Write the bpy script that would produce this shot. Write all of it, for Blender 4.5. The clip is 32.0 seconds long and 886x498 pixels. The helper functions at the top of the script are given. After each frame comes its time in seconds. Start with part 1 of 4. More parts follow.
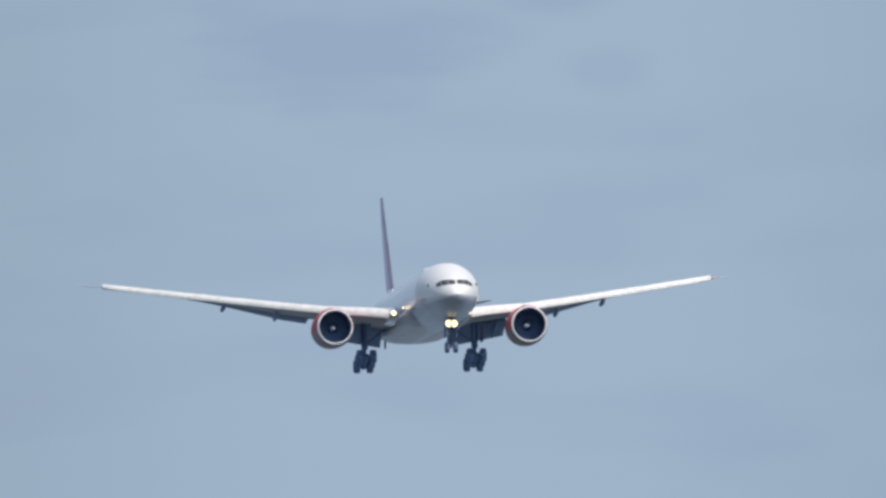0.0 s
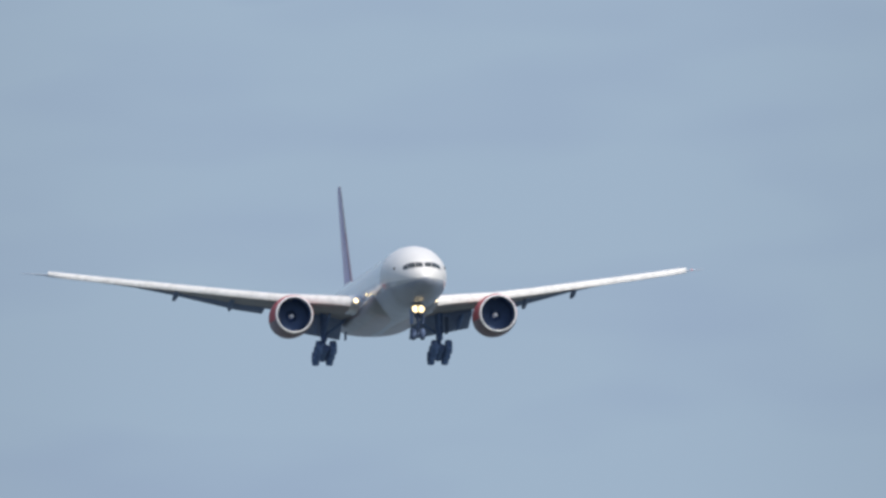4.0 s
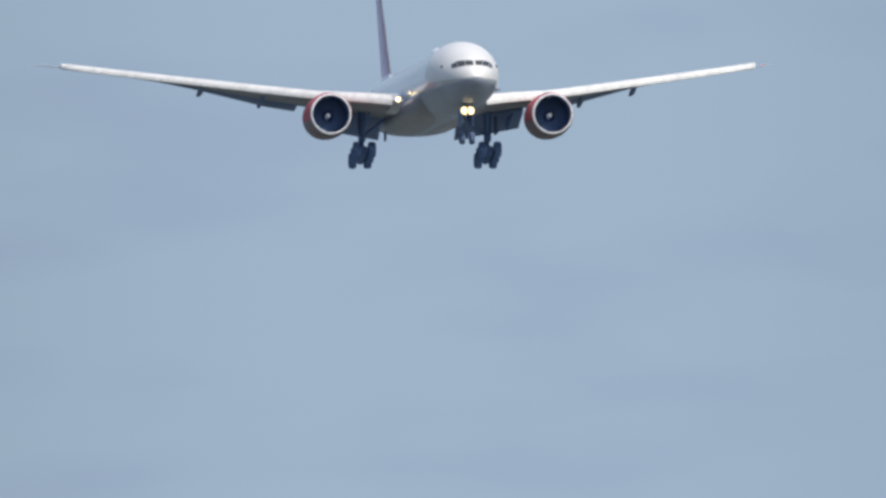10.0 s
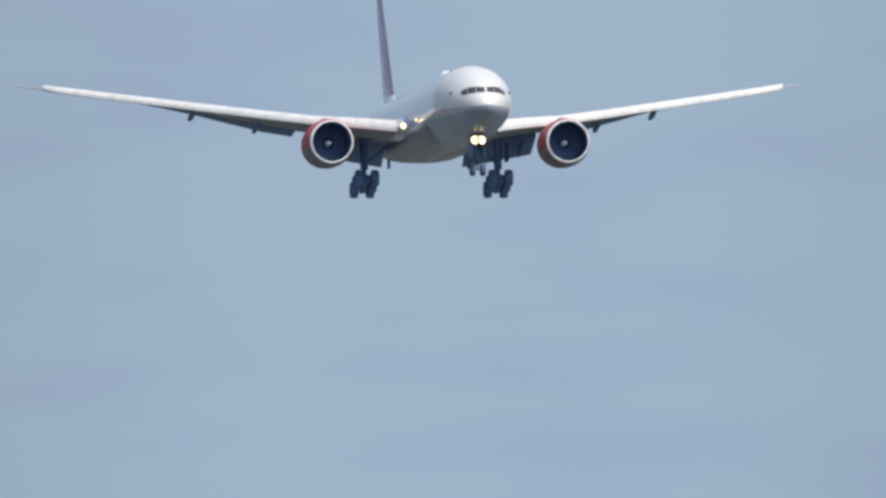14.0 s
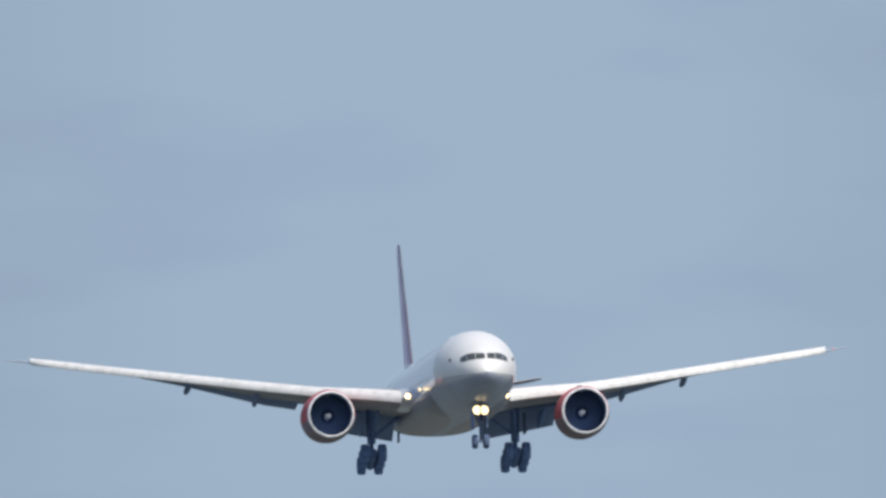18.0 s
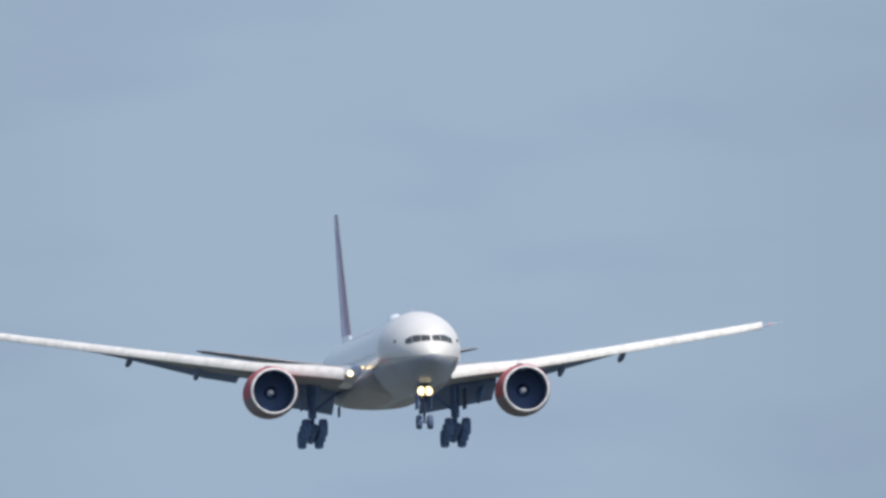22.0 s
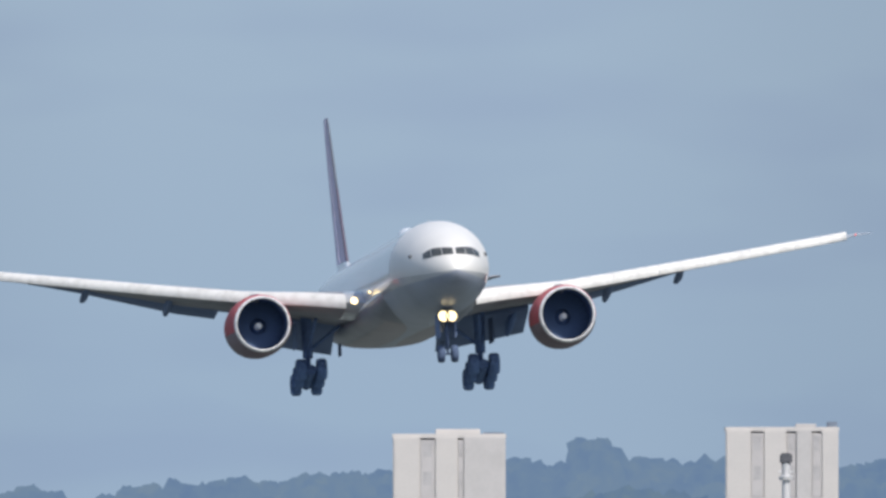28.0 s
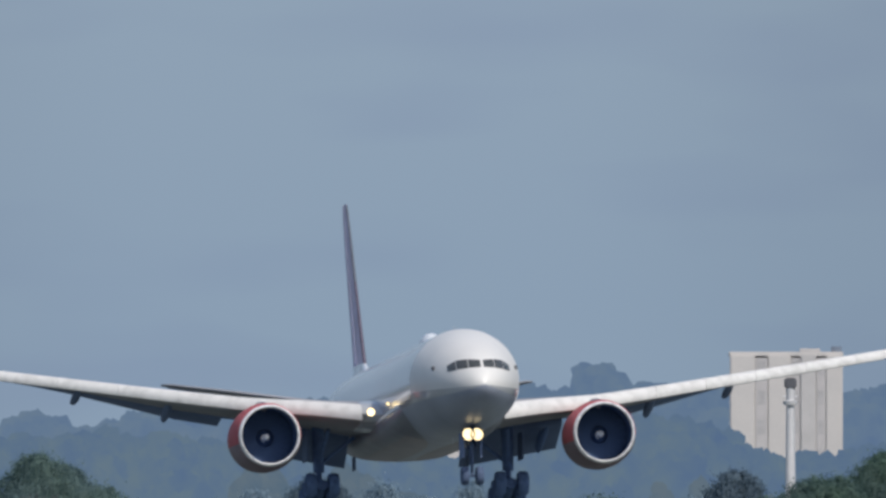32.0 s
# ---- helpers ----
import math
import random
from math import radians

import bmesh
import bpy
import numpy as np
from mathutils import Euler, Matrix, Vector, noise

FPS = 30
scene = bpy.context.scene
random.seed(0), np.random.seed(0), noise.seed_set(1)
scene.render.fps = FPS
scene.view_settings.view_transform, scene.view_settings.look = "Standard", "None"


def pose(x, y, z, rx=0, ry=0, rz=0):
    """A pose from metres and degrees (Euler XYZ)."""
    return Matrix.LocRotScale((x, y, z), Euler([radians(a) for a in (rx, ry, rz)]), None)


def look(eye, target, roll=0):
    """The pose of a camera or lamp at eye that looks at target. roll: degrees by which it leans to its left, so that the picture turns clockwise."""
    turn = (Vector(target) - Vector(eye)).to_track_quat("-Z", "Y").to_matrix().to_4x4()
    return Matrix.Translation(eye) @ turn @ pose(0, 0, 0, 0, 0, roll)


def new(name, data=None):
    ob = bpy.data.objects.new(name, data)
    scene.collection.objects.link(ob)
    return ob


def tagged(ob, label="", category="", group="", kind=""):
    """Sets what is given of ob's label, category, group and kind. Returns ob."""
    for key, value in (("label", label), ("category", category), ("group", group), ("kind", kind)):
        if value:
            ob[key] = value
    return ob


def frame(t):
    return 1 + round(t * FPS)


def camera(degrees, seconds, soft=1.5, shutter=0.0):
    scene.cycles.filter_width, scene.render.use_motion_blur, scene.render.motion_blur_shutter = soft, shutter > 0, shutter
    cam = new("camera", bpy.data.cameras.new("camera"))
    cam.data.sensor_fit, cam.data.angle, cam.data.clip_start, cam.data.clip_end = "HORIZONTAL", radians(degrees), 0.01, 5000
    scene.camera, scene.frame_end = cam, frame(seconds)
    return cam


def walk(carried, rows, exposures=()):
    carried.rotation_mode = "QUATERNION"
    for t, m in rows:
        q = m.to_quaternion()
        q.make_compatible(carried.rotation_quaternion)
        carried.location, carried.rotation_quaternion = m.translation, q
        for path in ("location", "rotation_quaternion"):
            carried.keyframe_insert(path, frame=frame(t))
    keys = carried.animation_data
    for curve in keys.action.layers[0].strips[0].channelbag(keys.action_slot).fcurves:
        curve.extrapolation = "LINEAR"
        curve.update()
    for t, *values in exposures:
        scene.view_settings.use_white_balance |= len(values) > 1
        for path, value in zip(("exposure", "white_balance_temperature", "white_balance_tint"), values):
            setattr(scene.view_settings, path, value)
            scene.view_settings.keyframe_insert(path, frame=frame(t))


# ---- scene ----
# The camera stands on open ground beyond the runway's end and swings after the aircraft.
EYE = 4.0
cam = camera(1.03, 32.0, soft=3.0)
walk(cam, [
    (0, pose(0, 0, EYE, 91.5252, 0, 0.1510)),
    (0.3, pose(0, 0, EYE, 91.5175, 0, 0.1534)),
    (0.5, pose(0, 0, EYE, 91.5077, 0, 0.1532)),
    (1, pose(0, 0, EYE, 91.5255, 0, 0.1400)),
    (1.5, pose(0, 0, EYE, 91.5282, 0, 0.1462)),
    (2, pose(0, 0, EYE, 91.5571, 0, 0.1390)),
    (2.5, pose(0, 0, EYE, 91.5581, 0, 0.1419)),
    (3, pose(0, 0, EYE, 91.4980, 0, 0.1384)),
    (3.5, pose(0, 0, EYE, 91.4083, 0, 0.1209)),
    (5.5, pose(0, 0, EYE, 91.3710, 0, 0.0079)),
    (5.7, pose(0, 0, EYE, 91.3845, 0, 0.0026)),
    (6, pose(0, 0, EYE, 91.4015, 0, 0.0443)),
    (6.5, pose(0, 0, EYE, 91.3638, 0, 0.1174)),
    (6.7, pose(0, 0, EYE, 91.3468, 0, 0.1185)),
    (7, pose(0, 0, EYE, 91.3240, 0, 0.1264)),
    (7.1, pose(0, 0, EYE, 91.3085, 0, 0.1259)),
    (7.2, pose(0, 0, EYE, 91.2960, 0, 0.1245)),
    (7.3, pose(0, 0, EYE, 91.2805, 0, 0.1224)),
    (7.4, pose(0, 0, EYE, 91.2320, 0, 0.1199)),
    (7.5, pose(0, 0, EYE, 91.2002, 0, 0.1170)),
    (7.8, pose(0, 0, EYE, 91.1190, 0, 0.1033)),
    (8, pose(0, 0, EYE, 91.1027, 0, 0.0967)),
    (8.3, pose(0, 0, EYE, 91.0919, 0, 0.0885)),
    (8.5, pose(0, 0, EYE, 91.0974, 0, 0.1043)),
    (9, pose(0, 0, EYE, 91.1002, 0, 0.1229)),
    (9.5, pose(0, 0, EYE, 91.0346, 0, 0.1201)),
    (9.7, pose(0, 0, EYE, 91.0054, 0, 0.1094)),
    (10, pose(0, 0, EYE, 90.9505, 0, 0.1217)),
    (10.3, pose(0, 0, EYE, 90.9147, 0, 0.1291)),
    (10.5, pose(0, 0, EYE, 90.9119, 0, 0.1322)),
    (11, pose(0, 0, EYE, 90.9086, 0, 0.1214)),
    (11.5, pose(0, 0, EYE, 90.9066, 0, 0.0923)),
    (11.7, pose(0, 0, EYE, 90.9123, 0, 0.0812)),
    (12, pose(0, 0, EYE, 90.9940, 0, 0.0763)),
    (12.1, pose(0, 0, EYE, 91.0127, 0, 0.0760)),
    (12.2, pose(0, 0, EYE, 91.0525, 0, 0.0769)),
    (12.3, pose(0, 0, EYE, 91.0936, 0, 0.0785)),
    (12.4, pose(0, 0, EYE, 91.1063, 0, 0.0809)),
    (12.5, pose(0, 0, EYE, 91.1147, 0, 0.0836)),
    (12.7, pose(0, 0, EYE, 91.1230, 0, 0.0859)),
    (13, pose(0, 0, EYE, 91.0416, 0, 0.1050)),
    (13.3, pose(0, 0, EYE, 90.9772, 0, 0.1051)),
    (13.5, pose(0, 0, EYE, 90.9202, 0, 0.1242)),
    (15.5, pose(0, 0, EYE, 90.7738, 0, 0.0482)),
    (15.7, pose(0, 0, EYE, 90.7857, 0, 0.0525)),
    (16, pose(0, 0, EYE, 90.8025, 0, 0.0700)),
    (16.5, pose(0, 0, EYE, 90.8315, 0, 0.0863)),
    (17, pose(0, 0, EYE, 90.8652, 0, 0.0739)),
    (17.3, pose(0, 0, EYE, 90.9148, 0, 0.0694)),
    (17.5, pose(0, 0, EYE, 90.9514, 0, 0.0886)),
    (18, pose(0, 0, EYE, 90.9953, 0, 0.1042)),
    (18.5, pose(0, 0, EYE, 90.9206, 0, 0.1077)),
    (19, pose(0, 0, EYE, 90.9171, 0, 0.0893)),
    (19.5, pose(0, 0, EYE, 90.9176, 0, 0.0644)),
    (19.7, pose(0, 0, EYE, 90.9001, 0, 0.0577)),
    (20, pose(0, 0, EYE, 90.8946, 0, 0.0497)),
    (20.5, pose(0, 0, EYE, 90.8587, 0, 0.0377)),
    (20.7, pose(0, 0, EYE, 90.8470, 0, 0.0193)),
    (21, pose(0, 0, EYE, 90.8606, 0, 0.0209)),
    (21.3, pose(0, 0, EYE, 90.8458, 0, 0.0302)),
    (21.5, pose(0, 0, EYE, 90.8444, 0, 0.0345)),
    (22, pose(0, 0, EYE, 90.8002, 0, 0.0124)),
    (22.5, pose(0, 0, EYE, 90.7153, 0, 0.0340)),
    (23, pose(0, 0, EYE, 90.6877, 0, 0.0319)),
    (23.5, pose(0, 0, EYE, 90.6825, 0, 0.0483)),
    (24, pose(0, 0, EYE, 90.6480, 0, 0.0609)),
    (24.5, pose(0, 0, EYE, 90.5963, 0, 0.0695)),
    (25, pose(0, 0, EYE, 90.5778, 0, 0.0741)),
    (25.5, pose(0, 0, EYE, 90.5313, 0, 0.0429)),
    (27.5, pose(0, 0, EYE, 90.4464, 0, -0.0344)),
    (28, pose(0, 0, EYE, 90.4373, 0, -0.0183)),
    (28.5, pose(0, 0, EYE, 90.4212, 0, -0.0113)),
    (29, pose(0, 0, EYE, 90.4041, 0, -0.0022)),
    (29.5, pose(0, 0, EYE, 90.3679, 0, 0.0048)),
    (30, pose(0, 0, EYE, 90.3126, 0, 0.0068)),
    (30.5, pose(0, 0, EYE, 90.2884, 0, -0.0012)),
    (31, pose(0, 0, EYE, 90.2411, 0, 0.0008)),
    (31.5, pose(0, 0, EYE, 90.2261, 0, -0.0043)),
    (31.6, pose(0, 0, EYE, 90.2490, 0, -0.0059)),
    (31.7, pose(0, 0, EYE, 90.2694, 0, -0.0076)),
    (31.8, pose(0, 0, EYE, 90.2985, 0, -0.0095)),
    (31.9, pose(0, 0, EYE, 90.3275, 0, -0.0114)),
    (32, pose(0, 0, EYE, 90.3498, 0, -0.0133)),
], exposures=[(0, 0.0), (25, 0.0), (28, 0.02), (29, 0.01), (30, 0.0), (31, -0.28), (32, -0.34)])

# ---- light ----
SUN_AZ, SUN_EL = radians(150), radians(47)   # azimuth from +y towards +x
sun = new("sun", bpy.data.lights.new("sun", "SUN"))
sun.data.energy, sun.data.angle, sun.data.color = 3.6, radians(0.53), (1.0, 0.95, 0.87)
sun_to = Vector((math.sin(SUN_AZ) * math.cos(SUN_EL), math.cos(SUN_AZ) * math.cos(SUN_EL), math.sin(SUN_EL)))
sun.matrix_world = look(sun_to * 3000, (0, 0, 0))


def build_world():
    """Clear sky above a hazy, faintly clouded band at the horizon."""
    w = bpy.data.worlds.new("sky")
    scene.world = w
    w.use_nodes = True
    nt = w.node_tree
    nt.nodes.clear()
    N, L = nt.nodes.new, nt.links.new
    sky = N("ShaderNodeTexSky")
    sky.sky_type, sky.sun_disc = "NISHITA", False
    sky.sun_elevation, sky.sun_rotation = SUN_EL, SUN_AZ
    sky.air_density, sky.dust_density, sky.ozone_density = 1.0, 2.0, 1.0
    gain = N("ShaderNodeMix")
    gain.data_type, gain.blend_type = "RGBA", "MULTIPLY"
    gain.inputs[0].default_value = 1.0
    gain.inputs[7].default_value = (0.18, 0.18, 0.18, 1)
    L(sky.outputs[0], gain.inputs[6])
    co = N("ShaderNodeTexCoord")
    xyz = N("ShaderNodeSeparateXYZ")
    L(co.outputs["Generated"], xyz.inputs[0])
    # thin cloud in the haze, stretched along the horizon
    mp = N("ShaderNodeMapping")
    mp.inputs["Scale"].default_value = (120, 120, 430)
    mp.inputs["Location"].default_value = (3.3, 0.0, 1.2)
    L(co.outputs["Generated"], mp.inputs[0])
    nz = N("ShaderNodeTexNoise")
    nz.inputs["Scale"].default_value, nz.inputs["Detail"].default_value, nz.inputs["Roughness"].default_value = 1.0, 2.0, 0.45
    L(mp.outputs[0], nz.inputs[0])
    ramp = N("ShaderNodeValToRGB")
    ramp.color_ramp.elements[0].position, ramp.color_ramp.elements[0].color = 0.34, (0.322, 0.420, 0.560, 1)
    ramp.color_ramp.elements[1].position, ramp.color_ramp.elements[1].color = 0.52, (0.345, 0.452, 0.580, 1)
    L(nz.outputs[0], ramp.inputs[0])
    fine = N("ShaderNodeTexNoise")
    fine.inputs["Scale"].default_value, fine.inputs["Detail"].default_value = 2.2, 3.0
    L(mp.outputs[0], fine.inputs[0])
    # grey banks of cloud, high over the approach: middle, breadth and height as shares, strength
    last = ramp.outputs[0]
    for middle, size, strength in (((-0.0052, 1.0, 0.0306), (250, 0, 820), 0.85), ((0.0006, 1.0, 0.0303), (1100, 0, 1900), 0.38), ((-0.0002, 1.0, 0.0318), (700, 0, 2000), 0.6)):
        off, scaled, dist, ragged = N("ShaderNodeVectorMath"), N("ShaderNodeVectorMath"), N("ShaderNodeVectorMath"), N("ShaderNodeMath")
        off.operation, scaled.operation, dist.operation, ragged.operation = "SUBTRACT", "MULTIPLY", "LENGTH", "MULTIPLY_ADD"
        off.inputs[1].default_value, scaled.inputs[1].default_value = middle, size
        L(co.outputs["Generated"], off.inputs[0])
        L(off.outputs[0], scaled.inputs[0])
        L(scaled.outputs[0], dist.inputs[0])
        ragged.inputs[1].default_value = 2.0
        L(fine.outputs[0], ragged.inputs[0])
        L(dist.outputs["Value"], ragged.inputs[2])
        bank = N("ShaderNodeMapRange")
        bank.inputs["From Min"].default_value, bank.inputs["From Max"].default_value = 1.35, 2.05
        bank.inputs["To Min"].default_value, bank.inputs["To Max"].default_value = strength, 0.0
        L(ragged.outputs[0], bank.inputs["Value"])
        veil = N("ShaderNodeMix")
        veil.data_type = "RGBA"
        veil.inputs[7].default_value = (0.300, 0.396, 0.540, 1)
        L(bank.outputs[0], veil.inputs[0])
        L(last, veil.inputs[6])
        last = veil.outputs[2]
    rise = N("ShaderNodeMapRange")
    rise.interpolation_type = "SMOOTHSTEP"
    rise.inputs["From Min"].default_value, rise.inputs["From Max"].default_value = 0.05, 0.45
    L(xyz.outputs["Z"], rise.inputs["Value"])
    mix = N("ShaderNodeMix")
    mix.data_type = "RGBA"
    L(rise.outputs[0], mix.inputs[0])
    L(gain.outputs[2], mix.inputs[7])
    bg, out = N("ShaderNodeBackground"), N("ShaderNodeOutputWorld")
    # sky darkened at both sides of the view like a vignette, bluer towards the ground
    side = N("ShaderNodeMath")
    side.operation = "ADD"
    side.inputs[1].default_value = 0.0017
    L(xyz.outputs["X"], side.inputs[0])
    away = N("ShaderNodeMath")
    away.operation = "ABSOLUTE"
    L(side.outputs[0], away.inputs[0])
    edge_dim, low, both, tone = N("ShaderNodeMapRange"), N("ShaderNodeMapRange"), N("ShaderNodeVectorMath"), N("ShaderNodeVectorMath")
    edge_dim.interpolation_type = low.interpolation_type = "SMOOTHSTEP"
    for node, value in zip(("From Min", "From Max", "To Min", "To Max"), (0.0035, 0.0115, 1.0, 0.91)):
        edge_dim.inputs[node].default_value = value
    for node, value in zip(("From Min", "From Max", "To Min", "To Max"), (0.0030, 0.0120, 0.0, 1.0)):
        low.inputs[node].default_value = value
    blue = N("ShaderNodeMix")
    blue.data_type = "RGBA"
    blue.inputs[6].default_value, blue.inputs[7].default_value = (0.930, 0.955, 0.985, 1), (1, 1, 1, 1)
    L(away.outputs[0], edge_dim.inputs["Value"])
    L(xyz.outputs["Z"], low.inputs["Value"])
    both.operation, tone.operation = "MULTIPLY", "SCALE"
    L(low.outputs[0], blue.inputs[0])
    L(veil.outputs[2], both.inputs[0])
    L(blue.outputs[2], both.inputs[1])
    L(both.outputs[0], tone.inputs[0])
    L(edge_dim.outputs[0], tone.inputs["Scale"])
    L(tone.outputs[0], mix.inputs[6])
    L(mix.outputs[2], bg.inputs[0])
    L(bg.outputs[0], out.inputs[0])


build_world()


# ---- materials ----
def mat(name, colour, rough=0.5, metal=0.0, vary=0.12, scale=1.5, bump=0.0, glow=0.0, second=None, island=0.0, coat=0.0, spec=0.5, coat_rough=0.12):
    """A surface with broad stains and fine grain of true size; second: the colour of its stains."""
    m = bpy.data.materials.new(name)
    m.use_nodes = True
    nt = m.node_tree
    b = nt.nodes["Principled BSDF"]
    N, L = nt.nodes.new, nt.links.new
    b.inputs["Roughness"].default_value, b.inputs["Metallic"].default_value = rough, metal
    b.inputs["Coat Weight"].default_value, b.inputs["Specular IOR Level"].default_value = coat, spec
    b.inputs["Coat Roughness"].default_value = coat_rough
    co = N("ShaderNodeTexCoord")
    big, fine = N("ShaderNodeTexNoise"), N("ShaderNodeTexNoise")
    big.inputs["Scale"].default_value, big.inputs["Detail"].default_value = scale, 4.0
    fine.inputs["Scale"].default_value, fine.inputs["Detail"].default_value = scale * 11, 3.0
    L(co.outputs["Object"], big.inputs[0])
    L(co.outputs["Object"], fine.inputs[0])
    dark = second or tuple(c * (1 - 2 * vary) for c in colour)
    mx = N("ShaderNodeMix")
    mx.data_type = "RGBA"
    mx.inputs[6].default_value, mx.inputs[7].default_value = (*colour, 1), (*dark, 1)
    rg = N("ShaderNodeMapRange")
    rg.inputs["From Min"].default_value, rg.inputs["From Max"].default_value = 0.42, 0.72
    L(big.outputs[0], rg.inputs["Value"])
    L(rg.outputs[0], mx.inputs[0])
    hs = N("ShaderNodeHueSaturation")
    vr = N("ShaderNodeMapRange")
    vr.inputs["To Min"].default_value, vr.inputs["To Max"].default_value = 1 - vary, 1 + vary
    L(fine.outputs[0], vr.inputs["Value"])
    last = vr.outputs[0]
    if island:
        geo, ir, mul = N("ShaderNodeNewGeometry"), N("ShaderNodeMapRange"), N("ShaderNodeMath")
        ir.inputs["To Min"].default_value, ir.inputs["To Max"].default_value = 1 - island, 1 + island
        L(geo.outputs["Random Per Island"], ir.inputs["Value"])
        mul.operation = "MULTIPLY"
        L(last, mul.inputs[0])
        L(ir.outputs[0], mul.inputs[1])
        last = mul.outputs[0]
    L(last, hs.inputs["Value"])
    L(mx.outputs[2], hs.inputs["Color"])
    L(hs.outputs[0], b.inputs["Base Color"])
    if bump:
        bp = N("ShaderNodeBump")
        bp.inputs["Strength"].default_value, bp.inputs["Distance"].default_value = bump, 0.02
        L(fine.outputs[0], bp.inputs["Height"])
        L(bp.outputs[0], b.inputs["Normal"])
    if glow:
        b.inputs["Emission Color"].default_value, b.inputs["Emission Strength"].default_value = (*colour, 1), glow
    return m


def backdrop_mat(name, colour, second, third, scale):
    """Far woods with the distance's blue haze painted as an even glow, mottled from crown to crown."""
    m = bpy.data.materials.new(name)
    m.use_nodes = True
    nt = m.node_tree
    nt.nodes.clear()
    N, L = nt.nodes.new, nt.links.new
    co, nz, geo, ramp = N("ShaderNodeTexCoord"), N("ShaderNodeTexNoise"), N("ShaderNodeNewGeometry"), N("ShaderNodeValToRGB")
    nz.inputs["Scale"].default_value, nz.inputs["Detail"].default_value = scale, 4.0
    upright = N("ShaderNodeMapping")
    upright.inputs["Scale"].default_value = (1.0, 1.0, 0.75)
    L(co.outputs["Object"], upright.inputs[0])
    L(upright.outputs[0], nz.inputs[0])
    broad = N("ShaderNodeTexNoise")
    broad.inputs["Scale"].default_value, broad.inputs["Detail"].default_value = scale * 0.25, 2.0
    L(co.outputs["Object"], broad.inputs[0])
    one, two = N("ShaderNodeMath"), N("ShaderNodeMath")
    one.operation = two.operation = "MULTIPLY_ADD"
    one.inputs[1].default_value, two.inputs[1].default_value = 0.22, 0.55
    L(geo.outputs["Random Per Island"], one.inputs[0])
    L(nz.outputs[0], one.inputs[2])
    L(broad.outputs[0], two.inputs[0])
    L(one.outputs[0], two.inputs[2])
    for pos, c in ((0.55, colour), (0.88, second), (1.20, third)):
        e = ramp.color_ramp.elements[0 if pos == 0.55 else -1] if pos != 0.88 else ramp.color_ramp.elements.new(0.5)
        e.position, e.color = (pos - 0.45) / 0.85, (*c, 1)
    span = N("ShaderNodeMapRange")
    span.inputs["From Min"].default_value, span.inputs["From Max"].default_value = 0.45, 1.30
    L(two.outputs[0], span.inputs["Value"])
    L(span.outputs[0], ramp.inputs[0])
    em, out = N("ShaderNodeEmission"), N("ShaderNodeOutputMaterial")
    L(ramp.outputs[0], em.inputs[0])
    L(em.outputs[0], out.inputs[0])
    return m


NOSE_WHITE = mat("radome_white_paint", (0.655, 0.648, 0.632), 0.42, vary=0.03, scale=0.35, second=(0.605, 0.60, 0.588), coat=0.12, coat_rough=0.2)
# the sky's blue reflection on the flank is nudged into this white
WHITE = mat("white_paint", (0.63, 0.665, 0.71), 0.34, vary=0.03, scale=0.35, second=(0.59, 0.625, 0.67), coat=1.0, coat_rough=0.10)
# shade and ground reflection under the body, painted into these greys
BELLY = mat("belly_shade_grey", (0.295, 0.328, 0.405), 0.42, vary=0.08, scale=0.35, second=(0.232, 0.26, 0.32), coat=0.3, coat_rough=0.25)
FAIRING = mat("fairing_shade_blue_grey", (0.210, 0.216, 0.250), 0.45, vary=0.10, scale=0.4, second=(0.165, 0.168, 0.192), coat=0.3, coat_rough=0.2)
KEEL = mat("keel_reflection_pink", (0.245, 0.205, 0.215), 0.45, vary=0.16, scale=0.6, second=(0.150, 0.135, 0.150), coat=0.3, coat_rough=0.2)
SPINNER_WHITE = mat("spinner_white_paint", (0.86, 0.86, 0.86), 0.5, vary=0.04, scale=3.0)
BELLY_EDGE = mat("half_shade_band_and_glove_grey", (0.42, 0.435, 0.46), 0.38, vary=0.05, scale=0.5, second=(0.38, 0.39, 0.41), coat=1.0, coat_rough=0.10)
WING_GREY = mat("wing_dark_grey_paint", (0.290, 0.295, 0.325), 0.65, vary=0.1, scale=0.6, spec=0.15)
SLAT = mat("slat_pale_paint", (0.63, 0.63, 0.62), 0.5, vary=0.12, scale=1.6, second=(0.51, 0.51, 0.50))
# underwing shade and distance haze, painted as dark blue
FLAP = mat("flap_shade_haze_blue", (0.165, 0.220, 0.350), 0.75, vary=0.08, scale=0.8, spec=0.12)
RED = mat("red_paint", (0.46, 0.118, 0.128), 0.65, vary=0.08, scale=0.6, spec=0.12)
COWL_SHADE = mat("cowl_shade_grey_brown", (0.235, 0.18, 0.20), 0.55, vary=0.08, scale=0.8, second=(0.19, 0.15, 0.17), spec=0.15)
# distance haze over the red fin and rudder, painted as lavender
FIN_HAZED = mat("fin_haze_lavender", (0.58, 0.53, 0.65), 0.6, vary=0.08, scale=0.5, spec=0.15)
FIN_EDGE = mat("fin_edge_dark_purple", (0.125, 0.110, 0.150), 0.85, vary=0.08, scale=0.5, spec=0.1)
FIN_TOP = mat("fin_top_grey_blue", (0.125, 0.138, 0.170), 0.85, vary=0.08, scale=0.5, spec=0.1)
RUDDER = mat("rudder_haze_lavender", (0.60, 0.57, 0.68), 0.6, vary=0.06, scale=0.5, spec=0.15)
CHROME = mat("dull_lip_metal", (0.84, 0.84, 0.84), 0.38, 0.2, vary=0.16, scale=2.5)
